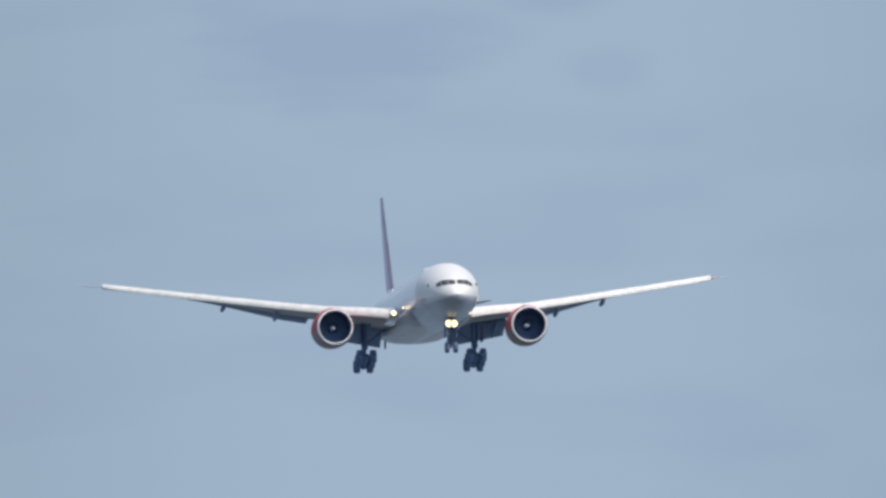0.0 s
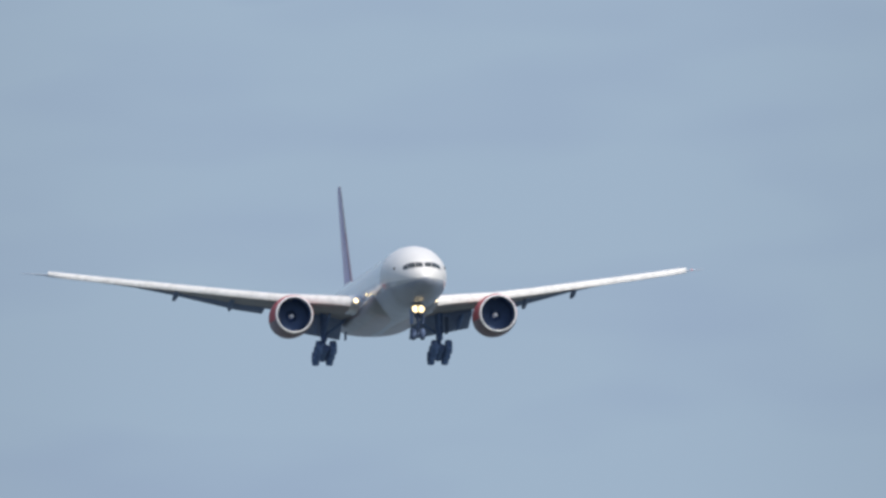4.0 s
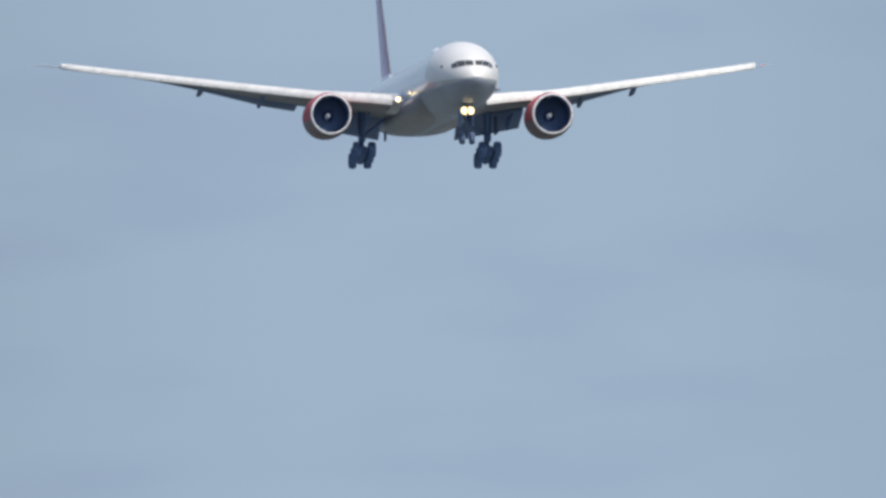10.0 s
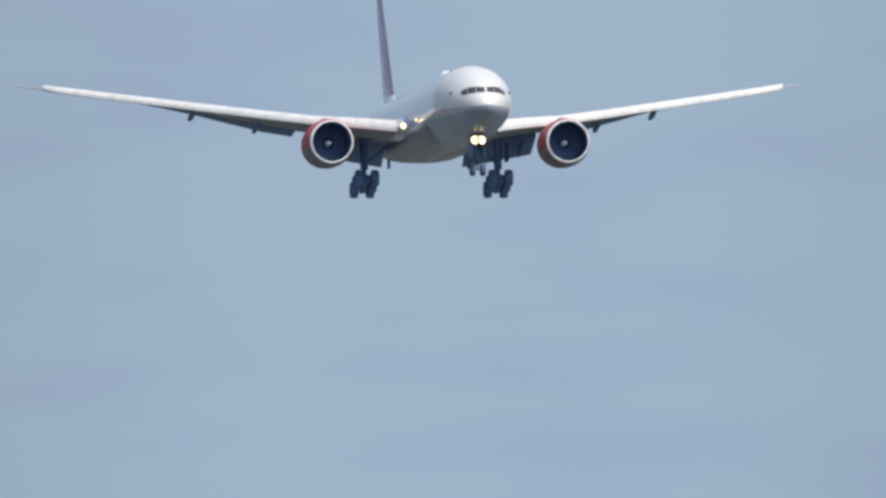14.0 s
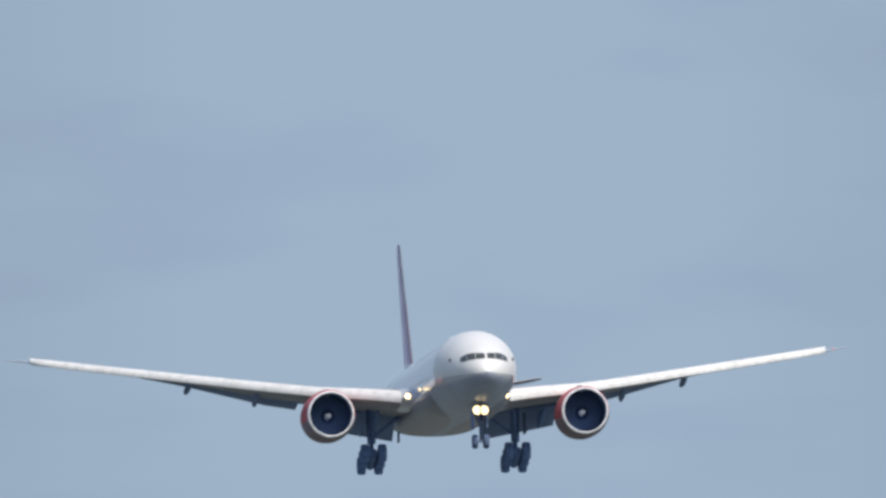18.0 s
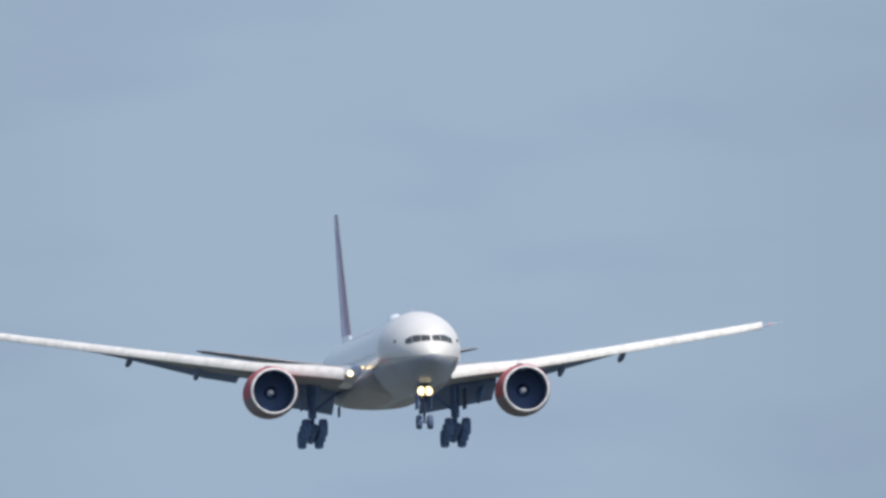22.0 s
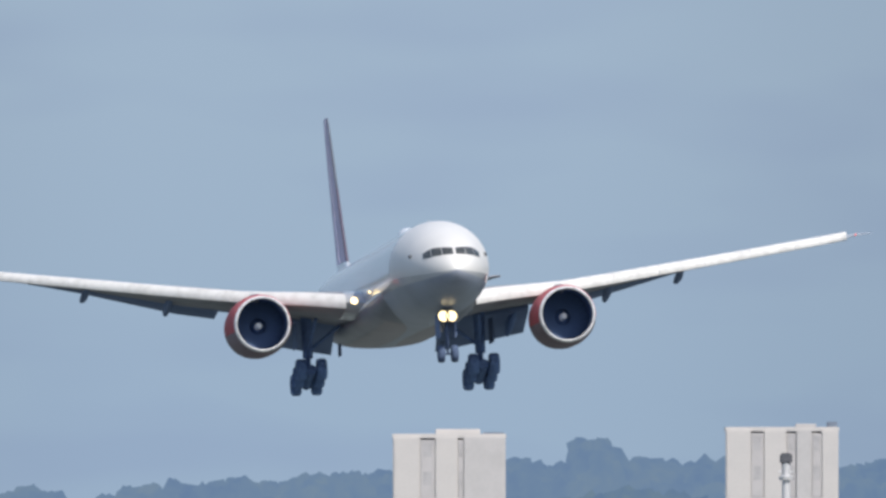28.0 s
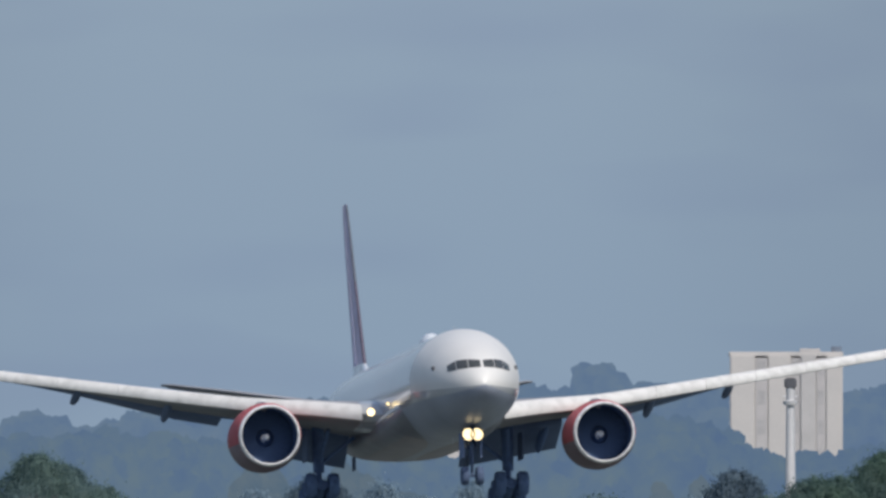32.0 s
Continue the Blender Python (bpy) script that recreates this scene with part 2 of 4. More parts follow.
# haze that lifts the dark intake is put into this blue
FAN = mat("fan_blade_haze_blue", (0.080, 0.122, 0.222), 0.95, 0.0, vary=0.06, scale=4.0, spec=0.1)
DUCT = mat("intake_liner_haze_blue", (0.080, 0.122, 0.222), 0.95, 0.0, vary=0.08, scale=3.0, spec=0.1)
HOT = mat("exhaust_metal", (0.22, 0.19, 0.17), 0.4, 0.9, vary=0.15, scale=2.0)
# haze over the distant landing gear is painted into these blues
RUBBER = mat("tyre_rubber_haze_blue", (0.135, 0.212, 0.395), 0.95, vary=0.15, scale=4.0, bump=0.2, spec=0.1)
STEEL = mat("gear_haze_blue", (0.140, 0.218, 0.405), 0.8, 0.0, vary=0.12, scale=3.0, spec=0.15)
RIM = mat("wheel_rim_haze_blue", (0.125, 0.175, 0.290), 0.75, 0.0, vary=0.12, scale=5.0, spec=0.15)
# darker copy of the gear blue, offsetting the sun on the nose gear
NOSE_GEAR = mat("nose_gear_darker_haze_blue", (0.085, 0.120, 0.200), 0.85, vary=0.12, scale=4.0, spec=0.15)
GLASS = mat("cockpit_glass", (0.065, 0.07, 0.07), 0.25, vary=0.1, scale=3.0)
LAMP = mat("landing_lamp_glow", (1.0, 0.80, 0.46), 0.3, vary=0.0, glow=2.4)
NAV_RED = mat("red_position_lamp_glow", (1.0, 0.20, 0.16), 0.3, vary=0.0, glow=0.5)
TIP_GREY = mat("wing_tip_pale_grey", (0.33, 0.37, 0.43), 0.6, vary=0.06, scale=0.8, spec=0.2)
GRASS = mat("grass_ground", (0.098, 0.118, 0.108), 0.9, vary=0.15, scale=0.02, second=(0.115, 0.122, 0.112))
BANK = mat("dull_grass_bank", (0.108, 0.135, 0.122), 0.9, vary=0.14, scale=0.3, second=(0.09, 0.115, 0.11))
def leaf_mat(name, colour, second, island=0.05):
    """Leaves: matt, mottled from clump to clump, and lit through from behind."""
    m = mat(name, colour, 0.75, vary=0.08, scale=0.22, second=second, island=island)
    nt = m.node_tree
    b, out = nt.nodes["Principled BSDF"], nt.nodes["Material Output"]
    tr, mx = nt.nodes.new("ShaderNodeBsdfTranslucent"), nt.nodes.new("ShaderNodeMixShader")
    mx.inputs[0].default_value = 0.5
    nt.links.new(b.inputs["Base Color"].links[0].from_socket, tr.inputs[0])
    nt.links.new(b.outputs[0], mx.inputs[1])
    nt.links.new(tr.outputs[0], mx.inputs[2])
    nt.links.new(mx.outputs[0], out.inputs[0])
    return m


# distance haze is mixed into the leaf colours, most of all in LEAF_PALE
LEAF = leaf_mat("green_leaves", (0.120, 0.192, 0.172), (0.114, 0.180, 0.196))
LEAF_RICH = leaf_mat("rich_green_leaves", (0.082, 0.146, 0.112), (0.084, 0.136, 0.134), 0.05)
LEAF_DARK = leaf_mat("dark_haze_blue_leaves", (0.112, 0.166, 0.218), (0.106, 0.164, 0.204))
LEAF_DEEP = leaf_mat("deep_haze_blue_leaves", (0.076, 0.120, 0.154), (0.074, 0.118, 0.144))
LEAF_BROWN = leaf_mat("brownish_leaves", (0.168, 0.186, 0.178), (0.142, 0.178, 0.180))
LEAF_PALE = leaf_mat("pale_haze_leaves", (0.245, 0.338, 0.405), (0.230, 0.328, 0.408), 0.03)
SCRUB = leaf_mat("pale_scrub_leaves", (0.185, 0.225, 0.200), (0.168, 0.208, 0.192))
BARK = mat("bark", (0.07, 0.06, 0.05), 0.9, vary=0.2, scale=2.0, bump=0.5)
CONCRETE = mat("pale_concrete_panel", (0.505, 0.485, 0.470), 0.85, vary=0.05, scale=0.35, second=(0.47, 0.455, 0.445))
CONCRETE_DULL = mat("grey_concrete_recess", (0.45, 0.435, 0.435), 0.85, vary=0.06, scale=0.5)
CONCRETE_GREY = mat("greyer_concrete_panel", (0.46, 0.448, 0.445), 0.85, vary=0.06, scale=0.35)
WINDOW = mat("window_glass_dull", (0.40, 0.39, 0.395), 0.6, vary=0.08, scale=1.0)
PARAPET = mat("dark_roof_edge", (0.16, 0.20, 0.26), 0.7, vary=0.1, scale=1.0)
POLE = mat("white_galvanised_mast", (0.55, 0.555, 0.57), 0.5, 0.1, vary=0.06, scale=1.5)
MAST_DARK = mat("dark_mast_head", (0.085, 0.090, 0.105), 0.7, vary=0.1, scale=2.0)
SHED = mat("white_sheeting", (0.54, 0.53, 0.52), 0.7, vary=0.12, scale=0.5, second=(0.45, 0.44, 0.43))
SHED_DARK = mat("dull_grey_cladding", (0.22, 0.23, 0.25), 0.7, vary=0.1, scale=0.5)
TILE = mat("red_roof_tile", (0.31, 0.185, 0.165), 0.85, vary=0.15, scale=0.9, second=(0.21, 0.16, 0.155))
# haze over the farther roof, painted as a pale pinkish tile
TILE_PALE = mat("haze_pinkish_tile", (0.185, 0.165, 0.19), 0.85, vary=0.12, scale=0.9)
BRICK = mat("brown_brick", (0.24, 0.15, 0.12), 0.85, vary=0.12, scale=1.0)
FAR_WOOD = backdrop_mat("far_woods_haze_glow", (0.135, 0.214, 0.352), (0.156, 0.238, 0.358), (0.178, 0.256, 0.352), 0.5)
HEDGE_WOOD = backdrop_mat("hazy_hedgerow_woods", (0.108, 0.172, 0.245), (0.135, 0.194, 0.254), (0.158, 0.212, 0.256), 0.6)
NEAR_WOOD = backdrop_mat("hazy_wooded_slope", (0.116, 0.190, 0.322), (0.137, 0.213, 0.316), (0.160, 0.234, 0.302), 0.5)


# ---- mesh helpers ----
def mesh_of(name, verts, faces, material, smooth=True):
    me = bpy.data.meshes.new(name)
    me.from_pydata([tuple(v) for v in verts], [], faces)
    me.materials.append(material)
    if smooth:
        me.polygons.foreach_set("use_smooth", [True] * len(me.polygons))
        me.set_sharp_from_angle(angle=radians(42))
    me.validate()
    me.update()
    return me


def part(name, data, material=None, parent=None, label="", smooth=True):
    """Links (verts, faces), or a mesh, as one object under its thing or part."""
    me = data if isinstance(data, bpy.types.Mesh) else mesh_of(name, data[0], data[1], material, smooth and len(data) == 2)
    ob = new(name, me)
    ob.parent = parent
    return tagged(ob, label) if label else ob


def outward(verts, faces):
    """Faces turned so that the closed shape faces out."""
    bm = bmesh.new()
    vs = [bm.verts.new(v) for v in verts]
    for f in faces:
        try:
            bm.faces.new([vs[i] for i in f])
        except ValueError:
            pass
    bmesh.ops.recalc_face_normals(bm, faces=bm.faces[:])
    bm.verts.index_update()
    out = ([v.co.copy() for v in bm.verts], [[v.index for v in f.verts] for f in bm.faces])
    bm.free()
    return out


def loft(rings, cap=True):
    """Skin over closed rings of equal count."""
    n, verts, faces = len(rings[0]), [p for r in rings for p in r], []
    for i in range(len(rings) - 1):
        for j in range(n):
            k = (j + 1) % n
            faces.append((i * n + j, i * n + k, (i + 1) * n + k, (i + 1) * n + j))
    if cap:
        faces.append(tuple(range(n))[::-1])
        faces.append(tuple((len(rings) - 1) * n + j for j in range(n)))
    return outward(verts, faces)


def join(*pieces):
    verts, faces = [], []
    for v, f in pieces:
        o = len(verts)
        verts += list(v)
        faces += [tuple(i + o for i in q) for q in f]
    return verts, faces


def rod(a, b, r0, r1=None, n=12):
    """A round bar from a to b."""
    a, b = Vector(a), Vector(b)
    r1 = r0 if r1 is None else r1
    q = (b - a).to_track_quat("Z", "Y")
    ring = lambda c, r: [c + q @ Vector((r * math.cos(2 * math.pi * i / n), r * math.sin(2 * math.pi * i / n), 0)) for i in range(n)]
    return loft([ring(a, r0), ring(b, r1)])


def box(cx, cy, cz, sx, sy, sz, bevel=0.0):
    """A box about its centre, with bevelled edges."""
    bm = bmesh.new()
    bmesh.ops.create_cube(bm, size=1.0)
    for v in bm.verts:
        v.co = Vector((v.co.x * sx + cx, v.co.y * sy + cy, v.co.z * sz + cz))
    if bevel:
        bmesh.ops.bevel(bm, geom=bm.edges[:], offset=bevel, segments=2, affect="EDGES")
    bm.verts.index_update()
    out = ([v.co.copy() for v in bm.verts], [[v.index for v in f.verts] for f in bm.faces])
    bm.free()
    return out


def flat(verts, faces):
    """Marks a shape for flat faces."""
    return outward(verts, faces) + (True,)


def spin(profile, n=48, centre=(0, 0, 0), close=True):
    """Turns a profile of (along y, radius) round the y axis."""
    rings = [[Vector((centre[0] + r * math.cos(2 * math.pi * i / n), centre[1] + y, centre[2] + r * math.sin(2 * math.pi * i / n))) for i in range(n)] for y, r in profile]
    if close:
        rings.append(rings[0])
        verts, faces = loft(rings, cap=False)
        return verts, faces
    return loft(rings)


def lerp(table, x):
    xs = [r[0] for r in table]
    return [float(np.interp(x, xs, [r[k] for r in table])) for k in range(1, len(table[0]))]


# ---- ground and distance ----
RAD = 1568 / 2 / math.tan(radians(1.03) / 2)    # pixels to a radian in the camera's view, 1568 across


def spot(dx, dy, dist):
    """The place at dist that the camera's view shows dx pixels right of and dy below the mast's head."""
    return Vector(((632 + dx) / RAD * dist, dist, EYE + (295 - dy) / RAD * dist))


def build_ground():
    n, verts, faces = 60, [], []
    for j in range(n + 1):
        for i in range(n + 1):
            x, y = -3500 + 7000 * i / n, -1500 + 6440 * j / n
            verts.append((x, y, 0.0))
    for j in range(n):
        for i in range(n):
            a = j * (n + 1) + i
            faces.append((a, a + 1, a + n + 2, a + n + 1))
    tagged(part("ground", (verts, faces), GRASS), "flat mown airfield grass, green and brown", "ground", kind="structure")


def ridge(name, dist, depth, skyline, material, label, rough, seed):
    """A long wooded ridge whose top follows the skyline (along x, height), with uneven tree tops."""
    verts, faces, step = [], [], 0.22
    x0, x1 = skyline[0][0], skyline[-1][0]
    n = int((x1 - x0) / step)
    for i in range(n + 1):
        x = x0 + (x1 - x0) * i / n
        h = lerp(skyline, x)[0]
        h += rough * (0.5 * noise.noise((x * 0.35, seed, 0)) - 1.1 * abs(noise.noise((x * 0.62, seed, 3))) - 0.55 * abs(noise.noise((x * 1.9, seed, 7))) + 0.5)
        verts += [(x, dist - 0.5, -0.2), (x, dist - 0.2 + 0.3 * noise.noise((x, seed, 9)), h * 0.7), (x, dist, h), (x, dist + depth, h * 0.6), (x, dist + depth, -0.2)]
    for i in range(n):
        for k in range(4):
            a = i * 5 + k
            faces.append((a, a + 1, a + 6, a + 5))
    tagged(part(name, (verts, faces), material), label, "woodland", kind="structure")


def ball(nu=13, nv=7):
    """Directions and faces of a round crown."""
    d = [(math.cos(2 * math.pi * i / nu) * math.cos(v), math.sin(2 * math.pi * i / nu) * math.cos(v), math.sin(v)) for v in np.linspace(-1.2, 1.5, nv) for i in range(nu)]
    f = [(j * nu + i, j * nu + (i + 1) % nu, (j + 1) * nu + (i + 1) % nu, (j + 1) * nu + i) for j in range(nv - 1) for i in range(nu)]
    return d, f + [tuple((nv - 1) * nu + i for i in range(nu))]


def canopy(name, dist, skyline, material, label, small, large, tall, seed):
    """The tree tops of a wooded ridge: rounded crowns, row below row, the top row under the skyline."""
    rng = np.random.default_rng(seed)
    dirs, quad = ball()
    verts, faces = [], []
    for row, (drop, size) in enumerate(((0.0, 1.0), (0.45, 0.5), (1.0, 1.0), (2.0, 0.9), (3.3, 1.0), (4.8, 1.0), (6.5, 1.0), (8.4, 1.0))):
        x = -72.0
        while x < 78:
            r = rng.uniform(small, large) * size
            h = lerp(skyline, x)[0]
            top = h - drop + rng.uniform(-0.35, 0.30) * r
            rz = r * rng.uniform(0.8, tall)
            if top > 0.5:
                o, at = len(verts), Vector((x, dist - 1.0 - 1.1 * row + rng.uniform(-0.4, 0.4), top - rz))
                off = Vector((rng.uniform(0, 90), rng.uniform(0, 90), 0))
                for d in dirs:
                    v = Vector(d)
                    k = 1 + 0.36 * noise.noise(v * 1.6 + off) + 0.24 * noise.noise(v * 4.0 + off)
                    verts.append((at.x + r * k * v.x, at.y + 0.6 * r * k * v.y, at.z + rz * k * v.z))
                faces += [tuple(i + o for i in q) for q in quad]
            x += r * rng.uniform(0.7, 1.25)
    tagged(part(name, (verts, faces), material), label, "woodland", kind="stuff")


def build_distance():
    far = [(-400, 12.0)] + [(spot(dx, dy, 4930).x, spot(dx, dy, 4930).z) for dx, dy in (
        (-1640, 84), (-1420, 86), (-1390, 72), (-1365, 55), (-1333, 48), (-1300, 56), (-1275, 76), (-1250, 84), (-1191, 62), (-1121, 50), (-1021, 40), (-891, 34), (-790, 27), (-720, 24), (-600, 16), (-500, 8), (-440, 2), (-420, 22), (-380, 16),
        (-376, -10), (-368, -24), (-350, -36), (-326, -40), (-310, -30), (-300, -12), (-294, 0), (-240, 2), (-200, 8), (-120, 4), (0, 8), (110, 20), (150, 8), (260, 14))] + [(400, 14.0)]
    ridge("backdrop", 4930, 5, [(x, z - 1.2) for x, z in far], FAR_WOOD, "far wooded ridge, haze as a blue glow", 0.5, 1.3)
    canopy("far_treetops", 4925, far, FAR_WOOD, "far treetops on the ridge, haze as a blue glow", 0.8, 1.9, 1.3, 31)
    hedge = [(-400, 5.0)] + [(spot(px - 1412, y - 485, 4660).x, spot(px - 1412, y - 485, 4660).z) for px, y in (
        (-200, 690), (0, 690), (200, 708), (240, 722), (330, 726), (420, 700), (440, 682), (452, 628), (470, 620), (484, 662), (496, 640), (508, 642), (524, 688), (560, 700), (606, 690), (618, 622), (634, 618), (646, 660), (656, 640), (666, 644), (680, 684), (740, 676), (800, 700), (880, 690), (960, 700), (1040, 700), (1168, 704), (1178, 656), (1188, 660), (1204, 690), (1240, 680), (1248, 650), (1256, 656), (1268, 690), (1400, 680), (1700, 680))] + [(400, 5.0)]
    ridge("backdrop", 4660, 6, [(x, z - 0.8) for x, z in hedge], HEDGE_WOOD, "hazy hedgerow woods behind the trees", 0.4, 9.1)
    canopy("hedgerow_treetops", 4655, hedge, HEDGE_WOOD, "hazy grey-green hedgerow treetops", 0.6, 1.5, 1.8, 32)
    near = [(-400, 8.0)] + [(spot(dx, dy, 4780).x, spot(dx, dy, 4780).z) for dx, dy in (
        (-1640, 120), (-1400, 96), (-1200, 88), (-1000, 100), (-860, 84), (-720, 104), (-640, 118), (-520, 132), (-470, 110), (-400, 78), (-330, 56), (-250, 48),
        (-180, 60), (-110, 84), (-60, 112), (10, 122), (60, 118), (110, 126), (170, 96), (300, 90))] + [(400, 8.0)]
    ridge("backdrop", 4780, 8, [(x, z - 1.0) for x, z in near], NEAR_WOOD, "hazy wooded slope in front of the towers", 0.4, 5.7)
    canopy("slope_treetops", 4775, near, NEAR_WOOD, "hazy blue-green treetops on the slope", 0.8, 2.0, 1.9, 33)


build_ground()
build_distance()


# ---- aircraft ----
FUS_R, FUS_Z = 3.1, 5.25


def fus_at(x):
    """Half width, half height and centre height of the fuselage x metres behind the nose."""
    if x < 10:
        k = max(0.0, 1 - (1 - x / 10) ** 2) ** 0.58
        return FUS_R * k, FUS_R * k, FUS_Z - 0.62 * (1 - x / 10) ** 2
    if x < 35:
        return FUS_R, FUS_R, FUS_Z
    tail = [(35, 3.1, 3.1, 5.25), (38, 3.08, 3.03, 5.32), (42, 3.0, 2.79, 5.57), (46, 2.75, 2.43, 5.93), (50, 2.4, 2.06, 6.30), (56, 1.75, 1.60, 6.70), (59.5, 1.05, 1.25, 6.92), (62, 0.40, 0.95, 7.0), (63.4, 0.10, 0.7, 7.05)]
    return lerp(tail, x)


def fus_point(y, z, lift=0.0):
    """The point of the nose's skin that shows at (y, z) from straight ahead."""
    lo, hi = 0.0, 10.0
    for _ in range(40):
        m = (lo + hi) / 2
        a, b, c = fus_at(m)
        if (y / max(a, 1e-6)) ** 2 + ((z - c) / max(b, 1e-6)) ** 2 > 1:
            lo = m
        else:
            hi = m
    a, b, c = fus_at(hi)
    nrm = Vector((y, -0.9 * max(0.1, 1 - hi / 10) * a, z - c)).normalized()
    return Vector((y, hi - 30, z)) + nrm * lift


def foil(x0, chord, y, z, thick, droop=0.0, camber=0.02, n=14):
    """One wing section at span y: leading edge x0 behind the nose, at height z; droop lowers its trailing edge."""
    up, lo = [], []
    for i in range(n + 1):
        s = 0.5 * (1 - math.cos(math.pi * i / n))
        t = 5 * thick * (0.2969 * math.sqrt(s) - 0.126 * s - 0.3516 * s ** 2 + 0.2843 * s ** 3 - 0.1036 * s ** 4)
        c = camber * 4 * s * (1 - s)
        up.append(Vector((y, x0 + s * chord - 30, z + (c + t) * chord - droop * s)))
        lo.append(Vector((y, x0 + s * chord - 30, z + (c - t) * chord - droop * s)))
    return up + lo[1:-1][::-1]


# span, leading edge behind the nose, chord, height of the leading edge, thickness
WING = [(2.6, 21.7, 13.6, 4.26, 0.135), (3.7, 22.5, 12.8, 4.36, 0.13), (6.0, 24.1, 10.9, 4.71, 0.122), (10.2, 27.0, 8.2, 5.20, 0.112),
        (14.1, 29.7, 6.9, 5.86, 0.105), (18.3, 32.6, 5.6, 6.61, 0.090), (22.5, 35.5, 4.5, 7.36, 0.072), (27.0, 38.6, 3.4, 8.18, 0.062),
        (29.8, 40.5, 2.7, 8.70, 0.062), (31.0, 42.2, 1.75, 9.00, 0.075), (32.0, 43.7, 0.95, 9.20, 0.07), (32.4, 44.5, 0.4, 9.28, 0.07)]


def wing_at(y):
    return lerp(WING, y)


def washout(y):
    """How far the trailing edge hangs below the leading edge, as a share of the chord: the wing twists nose-down towards its tip."""
    return float(np.interp(y, (3, 13, 19, 25, 32), (0.035, 0.030, -0.015, -0.055, -0.075)))


def wing_section(y, side):
    x, c, z, t = wing_at(y)
    return foil(x, c, side * y, z, t, droop=washout(y) * c)


def hooded_lamp(holder, name, at, r, label, shell=None, hood=0.16):
    """A flat glowing lens set back in a dark cup, added to block its light except forward."""
    part("lamp_light_block", spin([(-hood, r * 1.02), (-hood, r * 1.10), (0.05, r * 1.12), (0.2, r * 0.7), (0.2, 0.02), (0.06, 0.02), (0.06, r * 1.02)], 24, at), shell or MAST_DARK, holder)
    part(name, spin([(0.02, 0.01), (0.0, r * 0.5), (0.02, r), (0.05, r), (0.05, 0.01)], 24, at), LAMP, holder, label)


def build_wing(plane, side):
    ys = [r[0] for r in WING[:9]]
    body = part("wing", loft([wing_section(y, side) for y in np.interp(np.linspace(0, 8, 25), range(9), ys)]), WING_GREY, plane, "dark grey painted wing")
    tip_y = [29.8, 30.4, 31.0, 31.5, 32.0, 32.25, 32.4]
    tip = part("wing_tip", loft([wing_section(y, side) for y in tip_y]), TIP_GREY, plane, "raked grey wing tip")
    # slats, lowered and pushed forward of the leading edge
    for a, b in ((4.1, 9.93), (9.95, 13.72), (13.74, 16.92), (16.94, 20.12), (20.14, 23.32), (23.34, 26.52), (26.54, 30.2)):
        rings = []
        for y in np.linspace(a, b, 6):
            x, c, z, t = wing_at(y)
            s = 0.55 + 0.052 * c
            # crescent: nose low and forward, heel tucked under the wing's top
            prof = [(0.52, 0.30), (0.28, 0.25), (0.06, 0.12), (-0.10, -0.08), (-0.17, -0.30), (-0.12, -0.48), (-0.02, -0.52), (0.02, -0.38), (0.06, -0.18), (0.20, 0.06), (0.38, 0.20)]
            rings.append([Vector((side * y, x - 0.28 * s + p * s * 0.9 - 30, z + 0.17 + h * s)) for p, h in prof])
        part("slat", loft(rings), SLAT, plane, "lowered pale leading-edge slat")
    # inboard flap, flaperon, outboard flap: hinge line and trailing edge
    for name, rows in (("inboard_flap", [(3.3, 34.0, 4.2, 36.9, 2.15), (6.2, 33.9, 4.35, 36.9, 2.68), (8.9, 33.7, 4.6, 36.8, 3.18)]),
                       ("flaperon", [(8.95, 33.9, 4.80, 35.7, 4.85), (10.66, 34.0, 5.00, 35.9, 5.15)]),
                       ("outboard_flap", [(10.68, 34.2, 5.0, 36.2, 4.60), (13.0, 35.3, 5.52, 37.0, 5.05), (18.7, 37.3, 6.72, 38.9, 6.66), (21.9, 39.0, 7.40, 40.3, 7.48)]),
                       ("aileron", [(22.1, 39.1, 7.47, 40.2, 7.56), (28.6, 41.6, 8.64, 42.5, 8.72)])):
        rings = []
        for y, xa, za, xb, zb in rows:
            c = math.hypot(xb - xa, zb - za)
            dx, dz = (xb - xa) / c, (zb - za) / c
            ring = []
            for p, h in ((0, 0.0), (0.04, 0.07), (0.2, 0.10), (0.55, 0.075), (1.0, 0.008), (1.0, -0.008), (0.55, -0.03), (0.2, -0.06), (0.04, -0.05)):
                ring.append(Vector((side * y, xa + dx * p * c - dz * h * c - 30, za + dz * p * c + dx * h * c)))
            rings.append(ring)
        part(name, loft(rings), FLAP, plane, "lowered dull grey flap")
    # canoe fairings of the flap tracks
    for y, low, long in ((7.6, 2.75, 5.0), (13.9, 4.74, 4.6), (18.8, 5.95, 3.9)):
        x, c, z, t = wing_at(y)
        x0 = x + (0.52 if y < 8 else 0.24) * c
        rings = []
        for s in np.linspace(0, 1, 12):
            r = math.sin(math.pi * min(1, max(0.02, s * 0.98 + 0.01))) ** 0.6
            if y < 8:
                top = 4.0 - 1.0 * max(0, s - 0.5)
            else:
                top = z + 0.05 - 0.4 * s - (0.35 if y < 20 else 0.15) * s * s
            bot = top + (low - top) * min(1, (s * 1.25) ** 0.9) if s < 0.9 else low + 0.08
            mid, hh = (top + bot) / 2, max(0.03, (top - bot) / 2)
